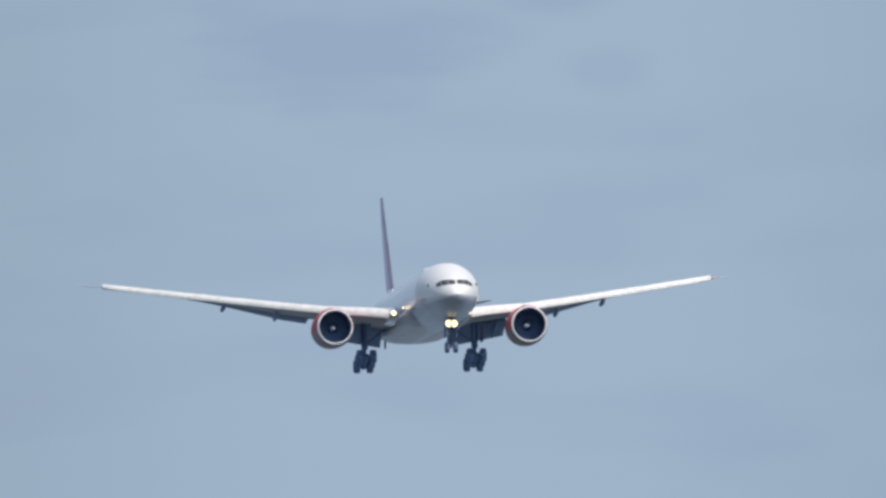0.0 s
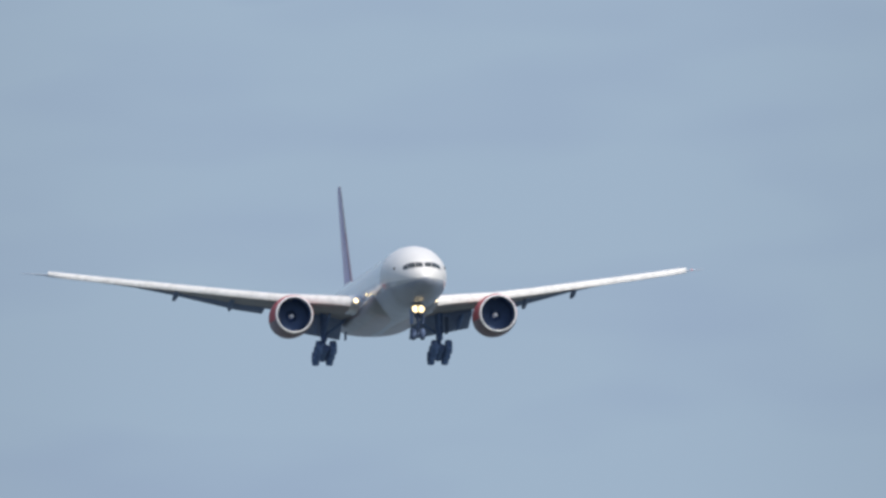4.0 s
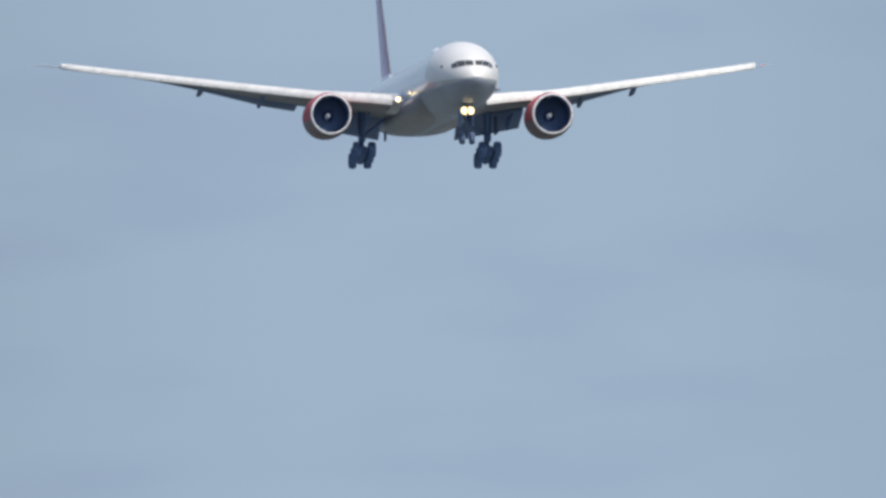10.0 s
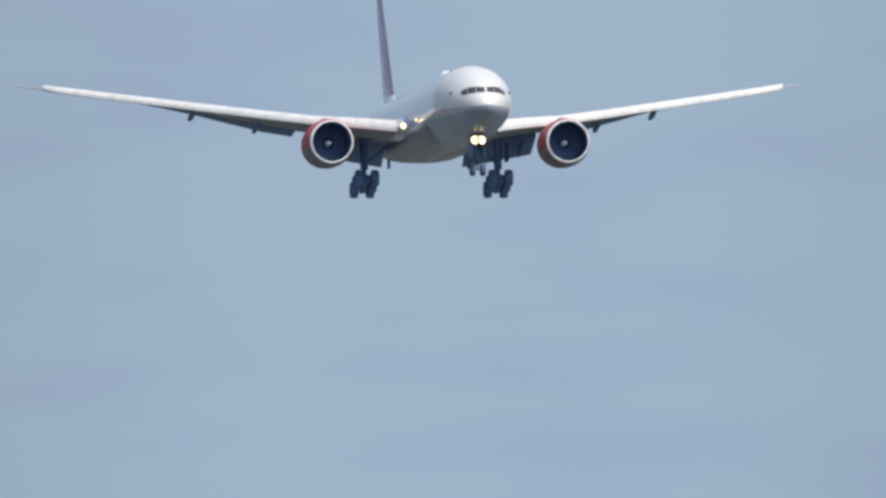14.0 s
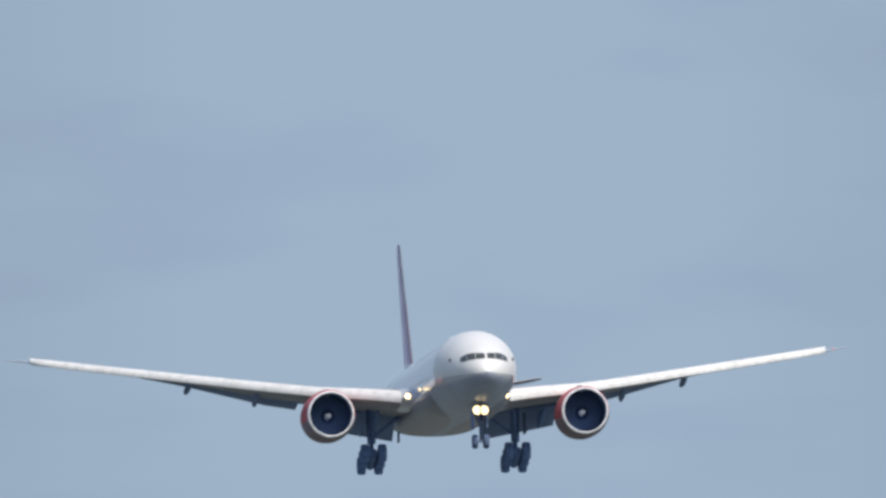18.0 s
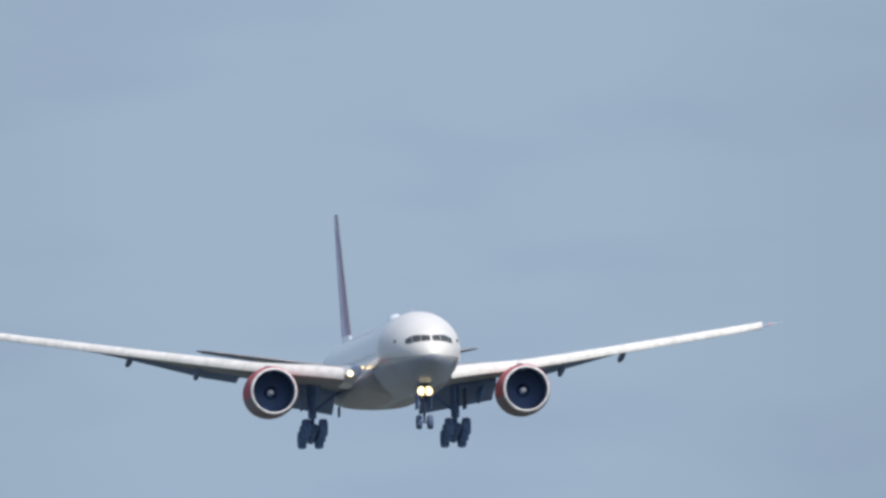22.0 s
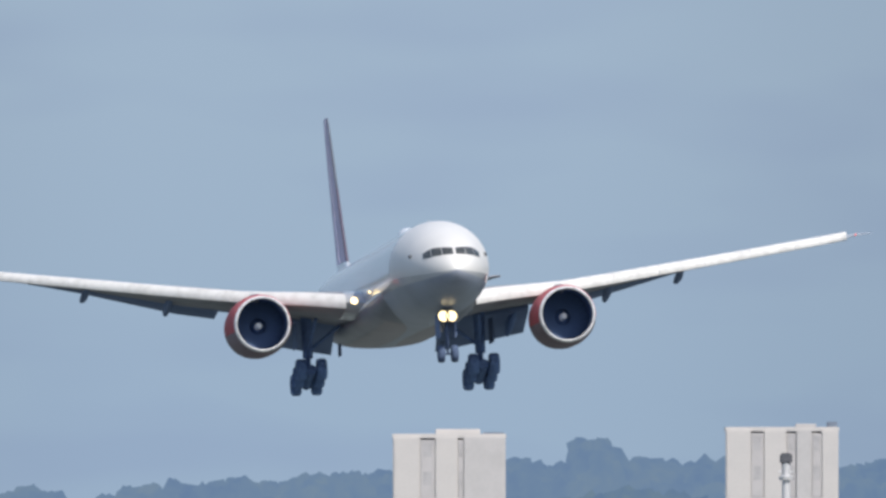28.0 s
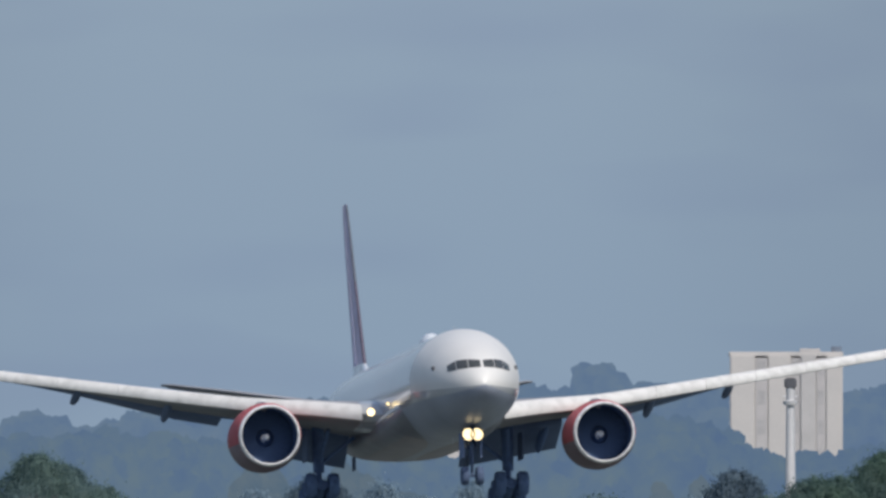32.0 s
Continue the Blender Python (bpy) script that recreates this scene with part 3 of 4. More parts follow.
            rings.append([Vector((side * y + 0.25 * r * math.cos(a), x0 + s * long - 30, mid + hh * math.sin(a))) for a in np.linspace(0, 2 * math.pi, 14, endpoint=False)])
        # the inner fairing takes the gear's blue to lighten its shade
        part("flap_track_fairing", loft(rings), STEEL if y < 8 else FLAP, plane, "dull grey canoe-shaped flap fairing")
    # lamp glass at the wing root and at the tip
    x, c, z, t = wing_at(3.7)
    hooded_lamp(body, "root_landing_lamp", (side * 3.72, x - 1.15 - 30, 4.40), 0.22, "glowing landing lamp in the wing root", SLAT)
    glove = []
    for y in np.linspace(2.9, 4.08, 5):
        x, c, z, t = wing_at(y)
        ring = foil(x - 0.04, c * 1.01, side * y, z, t * 1.05, droop=0.035 * c)
        glove.append(ring[:6] + ring[-5:])
    part("wing_root_glove", loft(glove), BELLY_EDGE, body, "pale fixed leading edge at the wing root")
    if side > 0:
        part("position_lamp", spin([(-0.05, 0.01), (0.0, 0.05), (0.2, 0.06), (0.3, 0.01)], 12, (side * 30.9, 41.6 - 30, 8.99)), NAV_RED, tip, "small red position lamp")


FAN_BACK = 0.75   # how far the fan sits behind its plain place


def build_engine(plane, side):
    cx, cz, x0 = side * 9.6, 3.1, 20.7 - 30
    c = (cx, x0, cz)
    outer = [(0.29, 1.775), (0.6, 1.85), (1.1, 1.915), (2.2, 1.96), (3.6, 1.94), (4.8, 1.85), (5.8, 1.70), (5.8, 1.66), (4.6, 1.71), (3.0, 1.69), (1.6, 1.67), (0.9, 1.65), (0.28, 1.66)]

    def half(t0, t1):
        rings = []
        for t in np.linspace(t0, t1, 33):
            rings.append([Vector((cx + r * math.cos(t), x0 + y, cz + r * math.sin(t))) for y, r in outer])
        return loft(rings)

    cowl = part("engine_cowling", half(-0.08, math.pi + 0.25), RED, plane, "red upper engine cowling")
    # shade on the cowling's underside, painted as a grey-brown lower half
    part("cowl_shade_half", half(math.pi + 0.252, 2 * math.pi - 0.082), COWL_SHADE, cowl, "lower half of the cowling, shade painted grey-brown")
    lip = [(0.285, 1.77), (0.14, 1.75), (0.05, 1.715), (0.0, 1.655), (0.03, 1.61), (0.12, 1.59), (0.34, 1.59), (0.34, 1.63), (0.2, 1.65)]
    part("inlet_lip", spin(lip, 64, c), CHROME, cowl, "bare metal inlet lip, unevenly bright")
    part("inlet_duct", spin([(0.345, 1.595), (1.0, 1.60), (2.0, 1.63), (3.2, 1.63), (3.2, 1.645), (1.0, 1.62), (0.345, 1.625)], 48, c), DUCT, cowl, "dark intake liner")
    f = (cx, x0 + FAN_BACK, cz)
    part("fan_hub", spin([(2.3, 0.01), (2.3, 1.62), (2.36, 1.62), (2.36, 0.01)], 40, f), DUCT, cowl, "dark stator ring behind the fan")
    blade = []
    for k in range(8):
        s = k / 7
        r, ang, ch = 0.50 + 1.10 * s, 0.55 + 0.55 * s, 0.40 + 0.16 * math.sin(math.pi * s)
        sweep = 0.25 * s * s
        ring = []
        for p, h in ((-0.5, 0), (-0.2, 0.03), (0.2, 0.03), (0.5, 0), (0.2, -0.02), (-0.2, -0.02)):
            a = p * ch * math.sin(ang) + h
            ring.append(Vector((a + 0.12 * s, 1.85 + 0.3 * p * ch * math.cos(ang) + sweep * 0.5 - 0.1, r)))
        blade.append(ring)
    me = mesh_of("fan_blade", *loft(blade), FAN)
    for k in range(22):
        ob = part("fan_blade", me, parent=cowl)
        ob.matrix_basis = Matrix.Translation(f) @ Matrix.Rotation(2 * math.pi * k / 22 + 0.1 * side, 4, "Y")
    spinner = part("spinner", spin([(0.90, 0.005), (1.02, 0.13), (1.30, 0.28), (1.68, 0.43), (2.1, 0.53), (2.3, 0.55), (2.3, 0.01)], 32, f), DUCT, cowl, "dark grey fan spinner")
    # white comma painted on the spinner
    swirl = []
    for k in range(12):
        s = k / 11
        a, r = 1.0 + 3.4 * s, 0.03 + 0.20 * s
        y = float(np.interp(r, [0.005, 0.13, 0.28, 0.43], [0.90, 1.02, 1.30, 1.68])) - 0.02
        w = 0.075 + 0.04 * math.sin(math.pi * s)
        swirl.append([Vector((cx + (r + e) * math.cos(a), x0 + FAN_BACK + y + o + max(0, e) * 1.2, cz + (r + e) * math.sin(a))) for e, o in ((-w, 0.0), (w, 0.0), (w, 0.012), (-w, 0.012))])
    part("spinner_swirl", loft(swirl), SPINNER_WHITE, spinner, "white swirl on the spinner")
    part("spinner_cap", spin([(0.82, 0.01), (0.84, 0.09), (0.93, 0.15), (1.02, 0.185), (1.08, 0.17), (1.03, 0.01)], 20, f), SPINNER_WHITE, spinner, "white painted spinner tip")
    part("core_cowl", spin([(5.2, 1.12), (6.2, 1.02), (7.2, 0.82), (7.2, 0.76), (5.2, 0.9)], 36, c), HOT, cowl, "brown heat-stained core cowl")
    part("exhaust_plug", spin([(6.6, 0.62), (7.3, 0.52), (8.2, 0.20), (8.5, 0.02), (6.6, 0.02)], 28, c), HOT, cowl, "dark exhaust plug")
    # pylon up to the wing
    rings = []
    for x, lo, hi, w in ((21.9, 4.95, 5.0, 0.05), (23.2, 4.6, 5.18, 0.2), (25.5, 4.5, 5.3, 0.24), (28.0, 4.0, 5.3, 0.24), (30.0, 4.0, 5.0, 0.18), (32.0, 4.5, 4.9, 0.05)):
        m, h = (lo + hi) / 2, (hi - lo) / 2
        rings.append([Vector((cx + w * math.cos(a), x - 30, m + h * math.sin(a))) for a in np.linspace(0, 2 * math.pi, 16, endpoint=False)])
    part("engine_pylon", loft(rings), WING_GREY, cowl, "grey engine pylon")


def wheel_meshes(r, w, rubber=None, hub=None):
    tyre = [(-w / 2, r * 0.62), (-w / 2, r * 0.86), (-w * 0.36, r * 0.97), (0, r), (w * 0.36, r * 0.97), (w / 2, r * 0.86), (w / 2, r * 0.62), (w * 0.3, r * 0.58), (-w * 0.3, r * 0.58)]
    rim = [(-w * 0.4, 0.02), (-w * 0.42, r * 0.2), (-w * 0.2, r * 0.4), (-w * 0.42, r * 0.62), (w * 0.42, r * 0.62), (w * 0.2, r * 0.4), (w * 0.42, r * 0.2), (w * 0.4, 0.02)]
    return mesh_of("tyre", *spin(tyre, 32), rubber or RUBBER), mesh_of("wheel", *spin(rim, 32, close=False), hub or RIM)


def add_wheel(plane, meshes, at, name="wheel"):
    w = part(name, meshes[1], parent=plane)
    w.matrix_basis = Matrix.Translation(at) @ Matrix.Rotation(math.pi / 2, 4, "Z")
    part("tyre", meshes[0], parent=w, label="rubber tyre tinted haze blue")


def build_gear(plane):
    big, small = wheel_meshes(0.69, 0.60), wheel_meshes(0.54, 0.40, NOSE_GEAR, NOSE_GEAR)
    tilt = radians(15)
    for side in (-1, 1):
        px, py, pz = side * 5.45, 31.6 - 30, 0.42
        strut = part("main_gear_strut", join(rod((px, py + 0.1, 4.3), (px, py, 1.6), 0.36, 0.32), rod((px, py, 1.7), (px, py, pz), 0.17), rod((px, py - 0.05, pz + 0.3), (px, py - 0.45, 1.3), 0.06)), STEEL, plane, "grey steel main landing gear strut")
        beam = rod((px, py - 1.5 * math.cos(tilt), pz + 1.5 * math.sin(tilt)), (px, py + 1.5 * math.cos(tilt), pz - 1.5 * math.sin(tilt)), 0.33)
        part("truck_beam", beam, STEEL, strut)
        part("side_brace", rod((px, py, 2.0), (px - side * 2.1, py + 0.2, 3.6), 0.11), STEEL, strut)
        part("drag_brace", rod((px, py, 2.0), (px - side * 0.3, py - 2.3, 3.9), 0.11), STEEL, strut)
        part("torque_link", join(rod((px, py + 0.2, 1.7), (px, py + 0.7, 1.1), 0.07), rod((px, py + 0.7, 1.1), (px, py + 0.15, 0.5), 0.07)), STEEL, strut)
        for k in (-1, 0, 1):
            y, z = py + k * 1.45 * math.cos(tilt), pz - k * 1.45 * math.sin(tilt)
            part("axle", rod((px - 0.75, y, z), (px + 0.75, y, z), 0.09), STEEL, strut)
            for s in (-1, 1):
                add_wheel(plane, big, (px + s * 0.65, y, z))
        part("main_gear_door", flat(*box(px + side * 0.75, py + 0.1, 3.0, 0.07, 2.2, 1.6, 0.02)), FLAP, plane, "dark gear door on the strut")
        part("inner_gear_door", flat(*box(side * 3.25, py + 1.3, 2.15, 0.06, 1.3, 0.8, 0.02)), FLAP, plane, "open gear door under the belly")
    ny = 5.9 - 30
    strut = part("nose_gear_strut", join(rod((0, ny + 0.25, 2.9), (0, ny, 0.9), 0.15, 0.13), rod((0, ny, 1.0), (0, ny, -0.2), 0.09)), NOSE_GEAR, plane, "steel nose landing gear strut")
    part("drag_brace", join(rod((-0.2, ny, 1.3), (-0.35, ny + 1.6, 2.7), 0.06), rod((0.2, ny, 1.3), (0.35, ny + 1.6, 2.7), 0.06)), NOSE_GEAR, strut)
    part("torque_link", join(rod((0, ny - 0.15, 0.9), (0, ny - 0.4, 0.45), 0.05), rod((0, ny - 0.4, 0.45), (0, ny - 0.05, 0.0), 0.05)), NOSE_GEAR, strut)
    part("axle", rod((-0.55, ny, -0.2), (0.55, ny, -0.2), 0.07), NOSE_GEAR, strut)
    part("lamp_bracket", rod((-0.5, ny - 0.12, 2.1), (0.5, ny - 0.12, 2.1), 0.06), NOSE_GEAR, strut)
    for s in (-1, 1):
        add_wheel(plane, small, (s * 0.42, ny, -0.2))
        hooded_lamp(strut, "nose_landing_lamp", (s * 0.26, ny - 0.36, 2.12), 0.34, "bright glowing nose landing lamp", hood=0.42)
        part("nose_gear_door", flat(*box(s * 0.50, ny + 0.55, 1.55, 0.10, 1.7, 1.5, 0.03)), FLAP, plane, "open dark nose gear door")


def build_aircraft():
    plane = tagged(new("airliner"), "white twin-engine airliner with red engines, wheels down, landing", "aeroplane")
    # fuselage
    xs = [0.0, 0.004, 0.015, 0.05, 0.12, 0.25, 0.45, 0.7, 1.0, 1.4, 1.9, 2.5, 3.2, 4, 5, 6, 7, 8, 9, 10, 14, 18, 22, 26, 30, 34, 35, 36, 38, 40, 42, 44, 46, 48, 50, 52, 54, 56, 58, 59.5, 61, 62, 63, 63.4]
    # white upper shell; lower shell greyed for its shade, meeting below the windows
    a0 = 0.20

    def shell(t0, t1, x0=0.0, x1=64.0):
        verts, faces, n = [], [], 40
        cut = [x for x in xs if x0 <= x <= x1]
        for x in cut:
            a, b, c = fus_at(x)
            verts += [(a * math.cos(t), x - 30, c + b * math.sin(t) * (1.0 if math.sin(t) > 0 else 0.92)) for t in np.linspace(t0, t1, n + 1)]
        for i in range(len(cut) - 1):
            for j in range(n):
                k = i * (n + 1) + j
                faces.append((k, k + 1, k + n + 2, k + n + 1))
        return verts, faces

    fus = part("fuselage", shell(-a0, math.pi + a0, 9), WHITE, plane, "glossy white upper fuselage")
    part("nose", shell(-a0, math.pi + a0, 0, 9), NOSE_WHITE, plane, "matt white nose and cockpit shell")
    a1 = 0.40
    # half-shade between the white and grey shells, painted as a band
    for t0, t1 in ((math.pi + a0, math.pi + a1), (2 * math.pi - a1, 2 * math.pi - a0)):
        part("terminator_band", shell(t0, t1), BELLY_EDGE, plane, "half-shade along the fuselage, painted as a pale grey band")
    part("lower_fuselage", shell(math.pi + a1, 2 * math.pi - a1), BELLY, plane, "underside with its shade painted grey")
    # wing-to-body fairing
    hull = ((13.6, 2.55, 3.7, 4.9), (14.8, 2.98, 3.0, 5.15), (16.5, 3.16, 2.62, 5.15), (19, 3.24, 2.48, 4.95), (22, 3.28, 2.43, 4.75), (27, 3.28, 2.42, 4.6), (32, 3.28, 2.42, 4.6), (36, 3.22, 2.45, 4.6), (39.5, 3.1, 2.65, 4.6), (41.5, 2.7, 3.0, 4.4), (43, 2.2, 3.5, 4.2))
    rings = []
    for x, w, lo, hi in hull:
        m, h = (lo + hi) / 2, (hi - lo) / 2
        ring = []
        for t in np.linspace(0, 2 * math.pi, 48, endpoint=False):
            cs, sn = math.cos(t), math.sin(t)
            ring.append(Vector((w * math.copysign(abs(cs) ** 0.85, cs), x - 30, m + h * math.copysign(abs(sn) ** 0.85, sn))))
        rings.append(ring)
    fair = part("belly_fairing", loft(rings), FAIRING, plane, "belly fairing, shade painted blue-grey")
    # sunlit top over the front of the fairing, painted on as a white shell
    for s in (-1, 1):
        rings = []
        for x in np.linspace(13.7, 24.0, 16):
            w, lo, hi = lerp(hull, x)
            m, h = (lo + hi) / 2, (hi - lo) / 2
            edge = [(math.cos(t), math.sin(t)) for t in np.linspace(0.12, 1.35, 10)]
            row = lambda k: [Vector((s * (w * k) * c ** 0.85, x - 30, m + h * k * d ** 0.85)) for c, d in edge]
            rings.append(row(1.012) + row(0.99)[::-1])
        part("fairing_sunlit_top", loft(rings), NOSE_WHITE, fair, "sunlit top of the wing root fairing, painted white")
    # keel panel under the fairing, with its pinkish ground reflection painted in
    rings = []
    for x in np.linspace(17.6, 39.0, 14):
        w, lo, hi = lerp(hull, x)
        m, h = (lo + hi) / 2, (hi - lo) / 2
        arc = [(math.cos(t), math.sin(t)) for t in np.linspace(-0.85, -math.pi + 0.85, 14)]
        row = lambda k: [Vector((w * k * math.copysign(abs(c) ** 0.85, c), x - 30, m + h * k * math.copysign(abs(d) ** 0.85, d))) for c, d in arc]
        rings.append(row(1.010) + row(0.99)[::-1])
    part("fairing_keel", loft(rings), KEEL, fair, "keel of the fairing, ground reflection painted pinkish")
    for s in (-1, 1):
        hooded_lamp(fair, "turnoff_lamp", (s * 3.22, 17.7 - 30, 4.64), 0.10, "small glowing turn-off lamp", hood=0.22)
    # cockpit panes, each a curved plate on the nose
    for s in (-1, 1):
        for (ya, yb), (za, zb), (zc, zd) in (((0.08, 0.72), (5.64, 5.62), (6.06, 6.12)), ((0.76, 1.32), (5.61, 5.57), (6.13, 6.09)), ((1.36, 1.76), (5.54, 5.50), (6.06, 5.84))):
            verts, faces, k = [], [], 6
            for lift in (0.004, 0.022):
                for i in range(k + 1):
                    for j in range(k + 1):
                        u, v = i / k, j / k
                        y = ya + (yb - ya) * u
                        lo, hi = za + (zb - za) * u, zc + (zd - zc) * u
                        verts.append(fus_point(s * y, lo + (hi - lo) * v, lift))
            o = (k + 1) ** 2
            for i in range(k):
                for j in range(k):
                    a = i * (k + 1) + j
                    faces += [(a, a + 1, a + k + 2, a + k + 1), (o + a, o + a + k + 1, o + a + k + 2, o + a + 1)]
            edge = [i * (k + 1) for i in range(k + 1)] + [k * (k + 1) + j for j in range(1, k + 1)] + [i * (k + 1) + k for i in range(k - 1, -1, -1)] + list(range(k - 1, 0, -1))
            for a, b in zip(edge, edge[1:] + edge[:1]):
                faces.append((a, b, o + b, o + a))
            part("cockpit_window", outward(verts, faces), GLASS, fus, "dark cockpit window pane")
        # dark probe cluster behind the panes
        part("air_data_probe", rod(fus_point(s * 2.32, 5.80, -0.02), fus_point(s * 2.32, 5.80, 0.12), 0.15, 0.10), MAST_DARK, fus, "small dark probe beside the cockpit")
    # satellite dome and aerials
    dome = [[Vector((0.62 * r * math.cos(t), y - 30, 8.30 + 0.70 * r * max(-0.1, math.sin(t)))) for t in np.linspace(0, 2 * math.pi, 24, endpoint=False)] for y, r in ((21.9, 0.2), (22.1, 0.6), (22.6, 0.95), (23.2, 1.0), (24.0, 0.9), (25.2, 0.6), (26.2, 0.15))]
    part("satellite_dome", loft(dome), WHITE, fus, "white dome on the roof")
    for x, z, d in ((12.5, 8.33, 1), (16.5, 8.33, 1), (14.0, 2.42, -1)):
        rings = [[Vector((0.03 * k * math.cos(t), x + 0.25 * k * math.sin(t) + 0.2 * h - 30, z + d * h)) for t in np.linspace(0, 2 * math.pi, 10, endpoint=False)] for h, k in ((0, 1), (0.2, 0.85), (0.36, 0.5))]
        part("blade_aerial", loft(rings), WHITE, fus)
    # fin, rudder, tailplanes
    fin = [(9.1, 52.3, 5.2, 0.058), (9.6, 52.7, 5.0, 0.058), (12.0, 54.5, 4.2, 0.058), (16.0, 57.3, 3.1, 0.058), (18.1, 58.8, 2.3, 0.05), (18.75, 59.4, 1.7, 0.05)]
    upright = lambda pts, z: [Vector((p.z - z, p.y, z)) for p in pts]
    root = [(7.2, 49.0, 8.8, 0.075), (8.3, 50.6, 7.2, 0.08), (9.1, 52.2, 5.5, 0.085)]
    part("fin_root", loft([upright(foil(x, c, 0, z, t, camber=0), z) for z, x, c, t in root]), WHITE, plane, "white fillet at the foot of the fin")
    part("fin", loft([upright(foil(x, c * 0.70, 0, z, t * 0.95, camber=0), z) for z, x, c, t in fin]), FIN_HAZED, plane, "tail fin, haze painted pale lavender")
    rud = []
    for z, x, c, t in fin:
        a, b, w = x + c * 0.705, x + c, t * c * 0.33
        rud.append([Vector((h * w, p - 30, z)) for p, h in ((a, 0.9), (a + (b - a) * 0.5, 0.5), (b, 0.06), (b, -0.06), (a + (b - a) * 0.5, -0.5), (a, -0.9))])
    edge = [(z, *lerp(fin, z)) for z in (9.1, 9.6, 11.0, 12.0, 14.0, 14.02, 16.0, 17.4, 18.1, 18.7)]
    for rows, material, label in ((edge[:5], FIN_EDGE, "dark purple fin leading edge"), (edge[5:], FIN_TOP, "grey-blue upper fin leading edge")):
        part("fin_leading_edge", loft([upright(foil(x - 0.10, c * 0.11 + 0.06, 0, z, 0.34, camber=0), z) for z, x, c, t in rows]), material, plane, label)
    part("rudder", loft(rud), RUDDER, plane, "rudder, haze painted lavender")
    for s in (-1, 1):
        rows = [(1.0, 52.6, 7.0, 6.75), (3.0, 54.2, 5.9, 7.05), (7.0, 57.0, 4.1, 7.80), (10.3, 59.5, 2.5, 8.40), (10.75, 60.2, 1.6, 8.46)]
        part("tailplane", loft([foil(x, c * 0.74, s * y, z, 0.10, camber=-0.01) for y, x, c, z in rows]), WING_GREY, plane, "grey horizontal tailplane")
        el = []
        for y, x, c, z in rows[1:4]:
            a, b, w = x + c * 0.75, x + c, 0.045 * c
            el.append([Vector((s * y, p - 30, z + h * w)) for p, h in ((a, 0.8), (b, 0.06), (b, -0.06), (a, -0.8))])
        part("elevator", loft(el), FLAP, plane, "grey elevator")
        build_wing(plane, s)
        build_engine(plane, s)
    build_gear(plane)
    return plane


airliner = build_aircraft()


# ---- towers, mast, trees and sheds beyond the runway ----
def build_tower(label, x, top, bays, dist, roof, greyed=()):
    """A concrete tower block: bays are (start, end, depth step, dull) across its front, in metres."""
    tower = tagged(new("tower_block"), label, "building", "tower blocks")
    tower.location = (x, dist, 0)
    wide, floors = bays[-1][1], 8
    storey = top / floors
    part("core", flat(*box(wide / 2, 6.5, top / 2, wide - 0.3, 9.5, top - 0.3, 0.05)), CONCRETE_DULL, tower)
    for a, b, proud, dull in bays:
        w, face = b - a, CONCRETE_GREY if a in greyed else CONCRETE
        if dull:
            bay = part("recessed_bay", flat(*box((a + b) / 2, 1.9 - proud, top / 2 - 0.1, w - 0.02, 0.5, top - 0.4, 0.04)), CONCRETE_DULL, tower, "grey recessed bay")
            for k in range(floors):
                part("window", flat(*box((a + b) / 2, 1.655 - proud, storey * (k + 0.55), w * 0.62, 0.03, storey * 0.48, 0.01)), WINDOW, bay)
        else:
            part("wall_panel", flat(*box((a + b) / 2, 1.5 - proud, top / 2, w - 0.02, 1.2, top, 0.12)), face, tower)
    part("parapet", flat(*box(wide / 2, 6.3, top + 0.1, wide + 0.1, 10.2, 0.45, 0.05)), CONCRETE, tower)
    for a, b, h, m in roof:
        part("plant_room", flat(*box((a + b) / 2, 6.0, top + 0.3 + h / 2, b - a, 5.0, h, 0.05)), m, tower)
    return tower


def build_mast():
    base = spot(3, 0, 4520)
    mast = tagged(new("lighting_mast"), "tall white mast with a dark head and collar", "mast")
    mast.location = (base.x, base.y, 0)
    h = base.z
    part("pole", rod((0, 0, 0), (0, 0, h - 1.2), 0.62, 0.36, 20), POLE, mast, "white tapered pole")
    part("collar", spin([(0, 0.3), (0, 0.62), (0.35, 0.7), (0.45, 0.3)], 24), POLE, mast, "grey service collar").matrix_basis = Matrix.Translation((0, 0, h - 2.0)) @ Matrix.Rotation(math.pi / 2, 4, "X")
    part("head", flat(*box(0, 0, h, 1.15, 1.0, 1.0, 0.15)), MAST_DARK, mast, "dark lamp head")
    part("neck", rod((0, 0, h - 1.6), (0, 0, h - 0.4), 0.34, 0.42, 16), POLE, mast)
    for s in (-1, 1):
        part("bracket", rod((0, 0, h - 1.3), (s * 0.7, 0, h - 1.2), 0.08), POLE, mast)


def quads(centres, facing, sizes, rng, scatter=0.12):
    """Small leaf plates about the centres, turned outwards with some scatter."""
    n = len(centres)
    nrm = facing * 0.75 + scatter * rng.normal(size=(n, 3))
    nrm /= np.linalg.norm(nrm, axis=1)[:, None]
    a = np.cross(nrm, rng.normal(size=(n, 3)))
    a /= np.linalg.norm(a, axis=1)[:, None]
    b = np.cross(nrm, a)
    s = sizes[:, None]
    k = np.stack([centres - a * s, centres - b * s * 0.7, centres + a * s, centres + b * s * 0.7], 1)
    return k.reshape(-1, 3), np.arange(n * 4).reshape(n, 4)


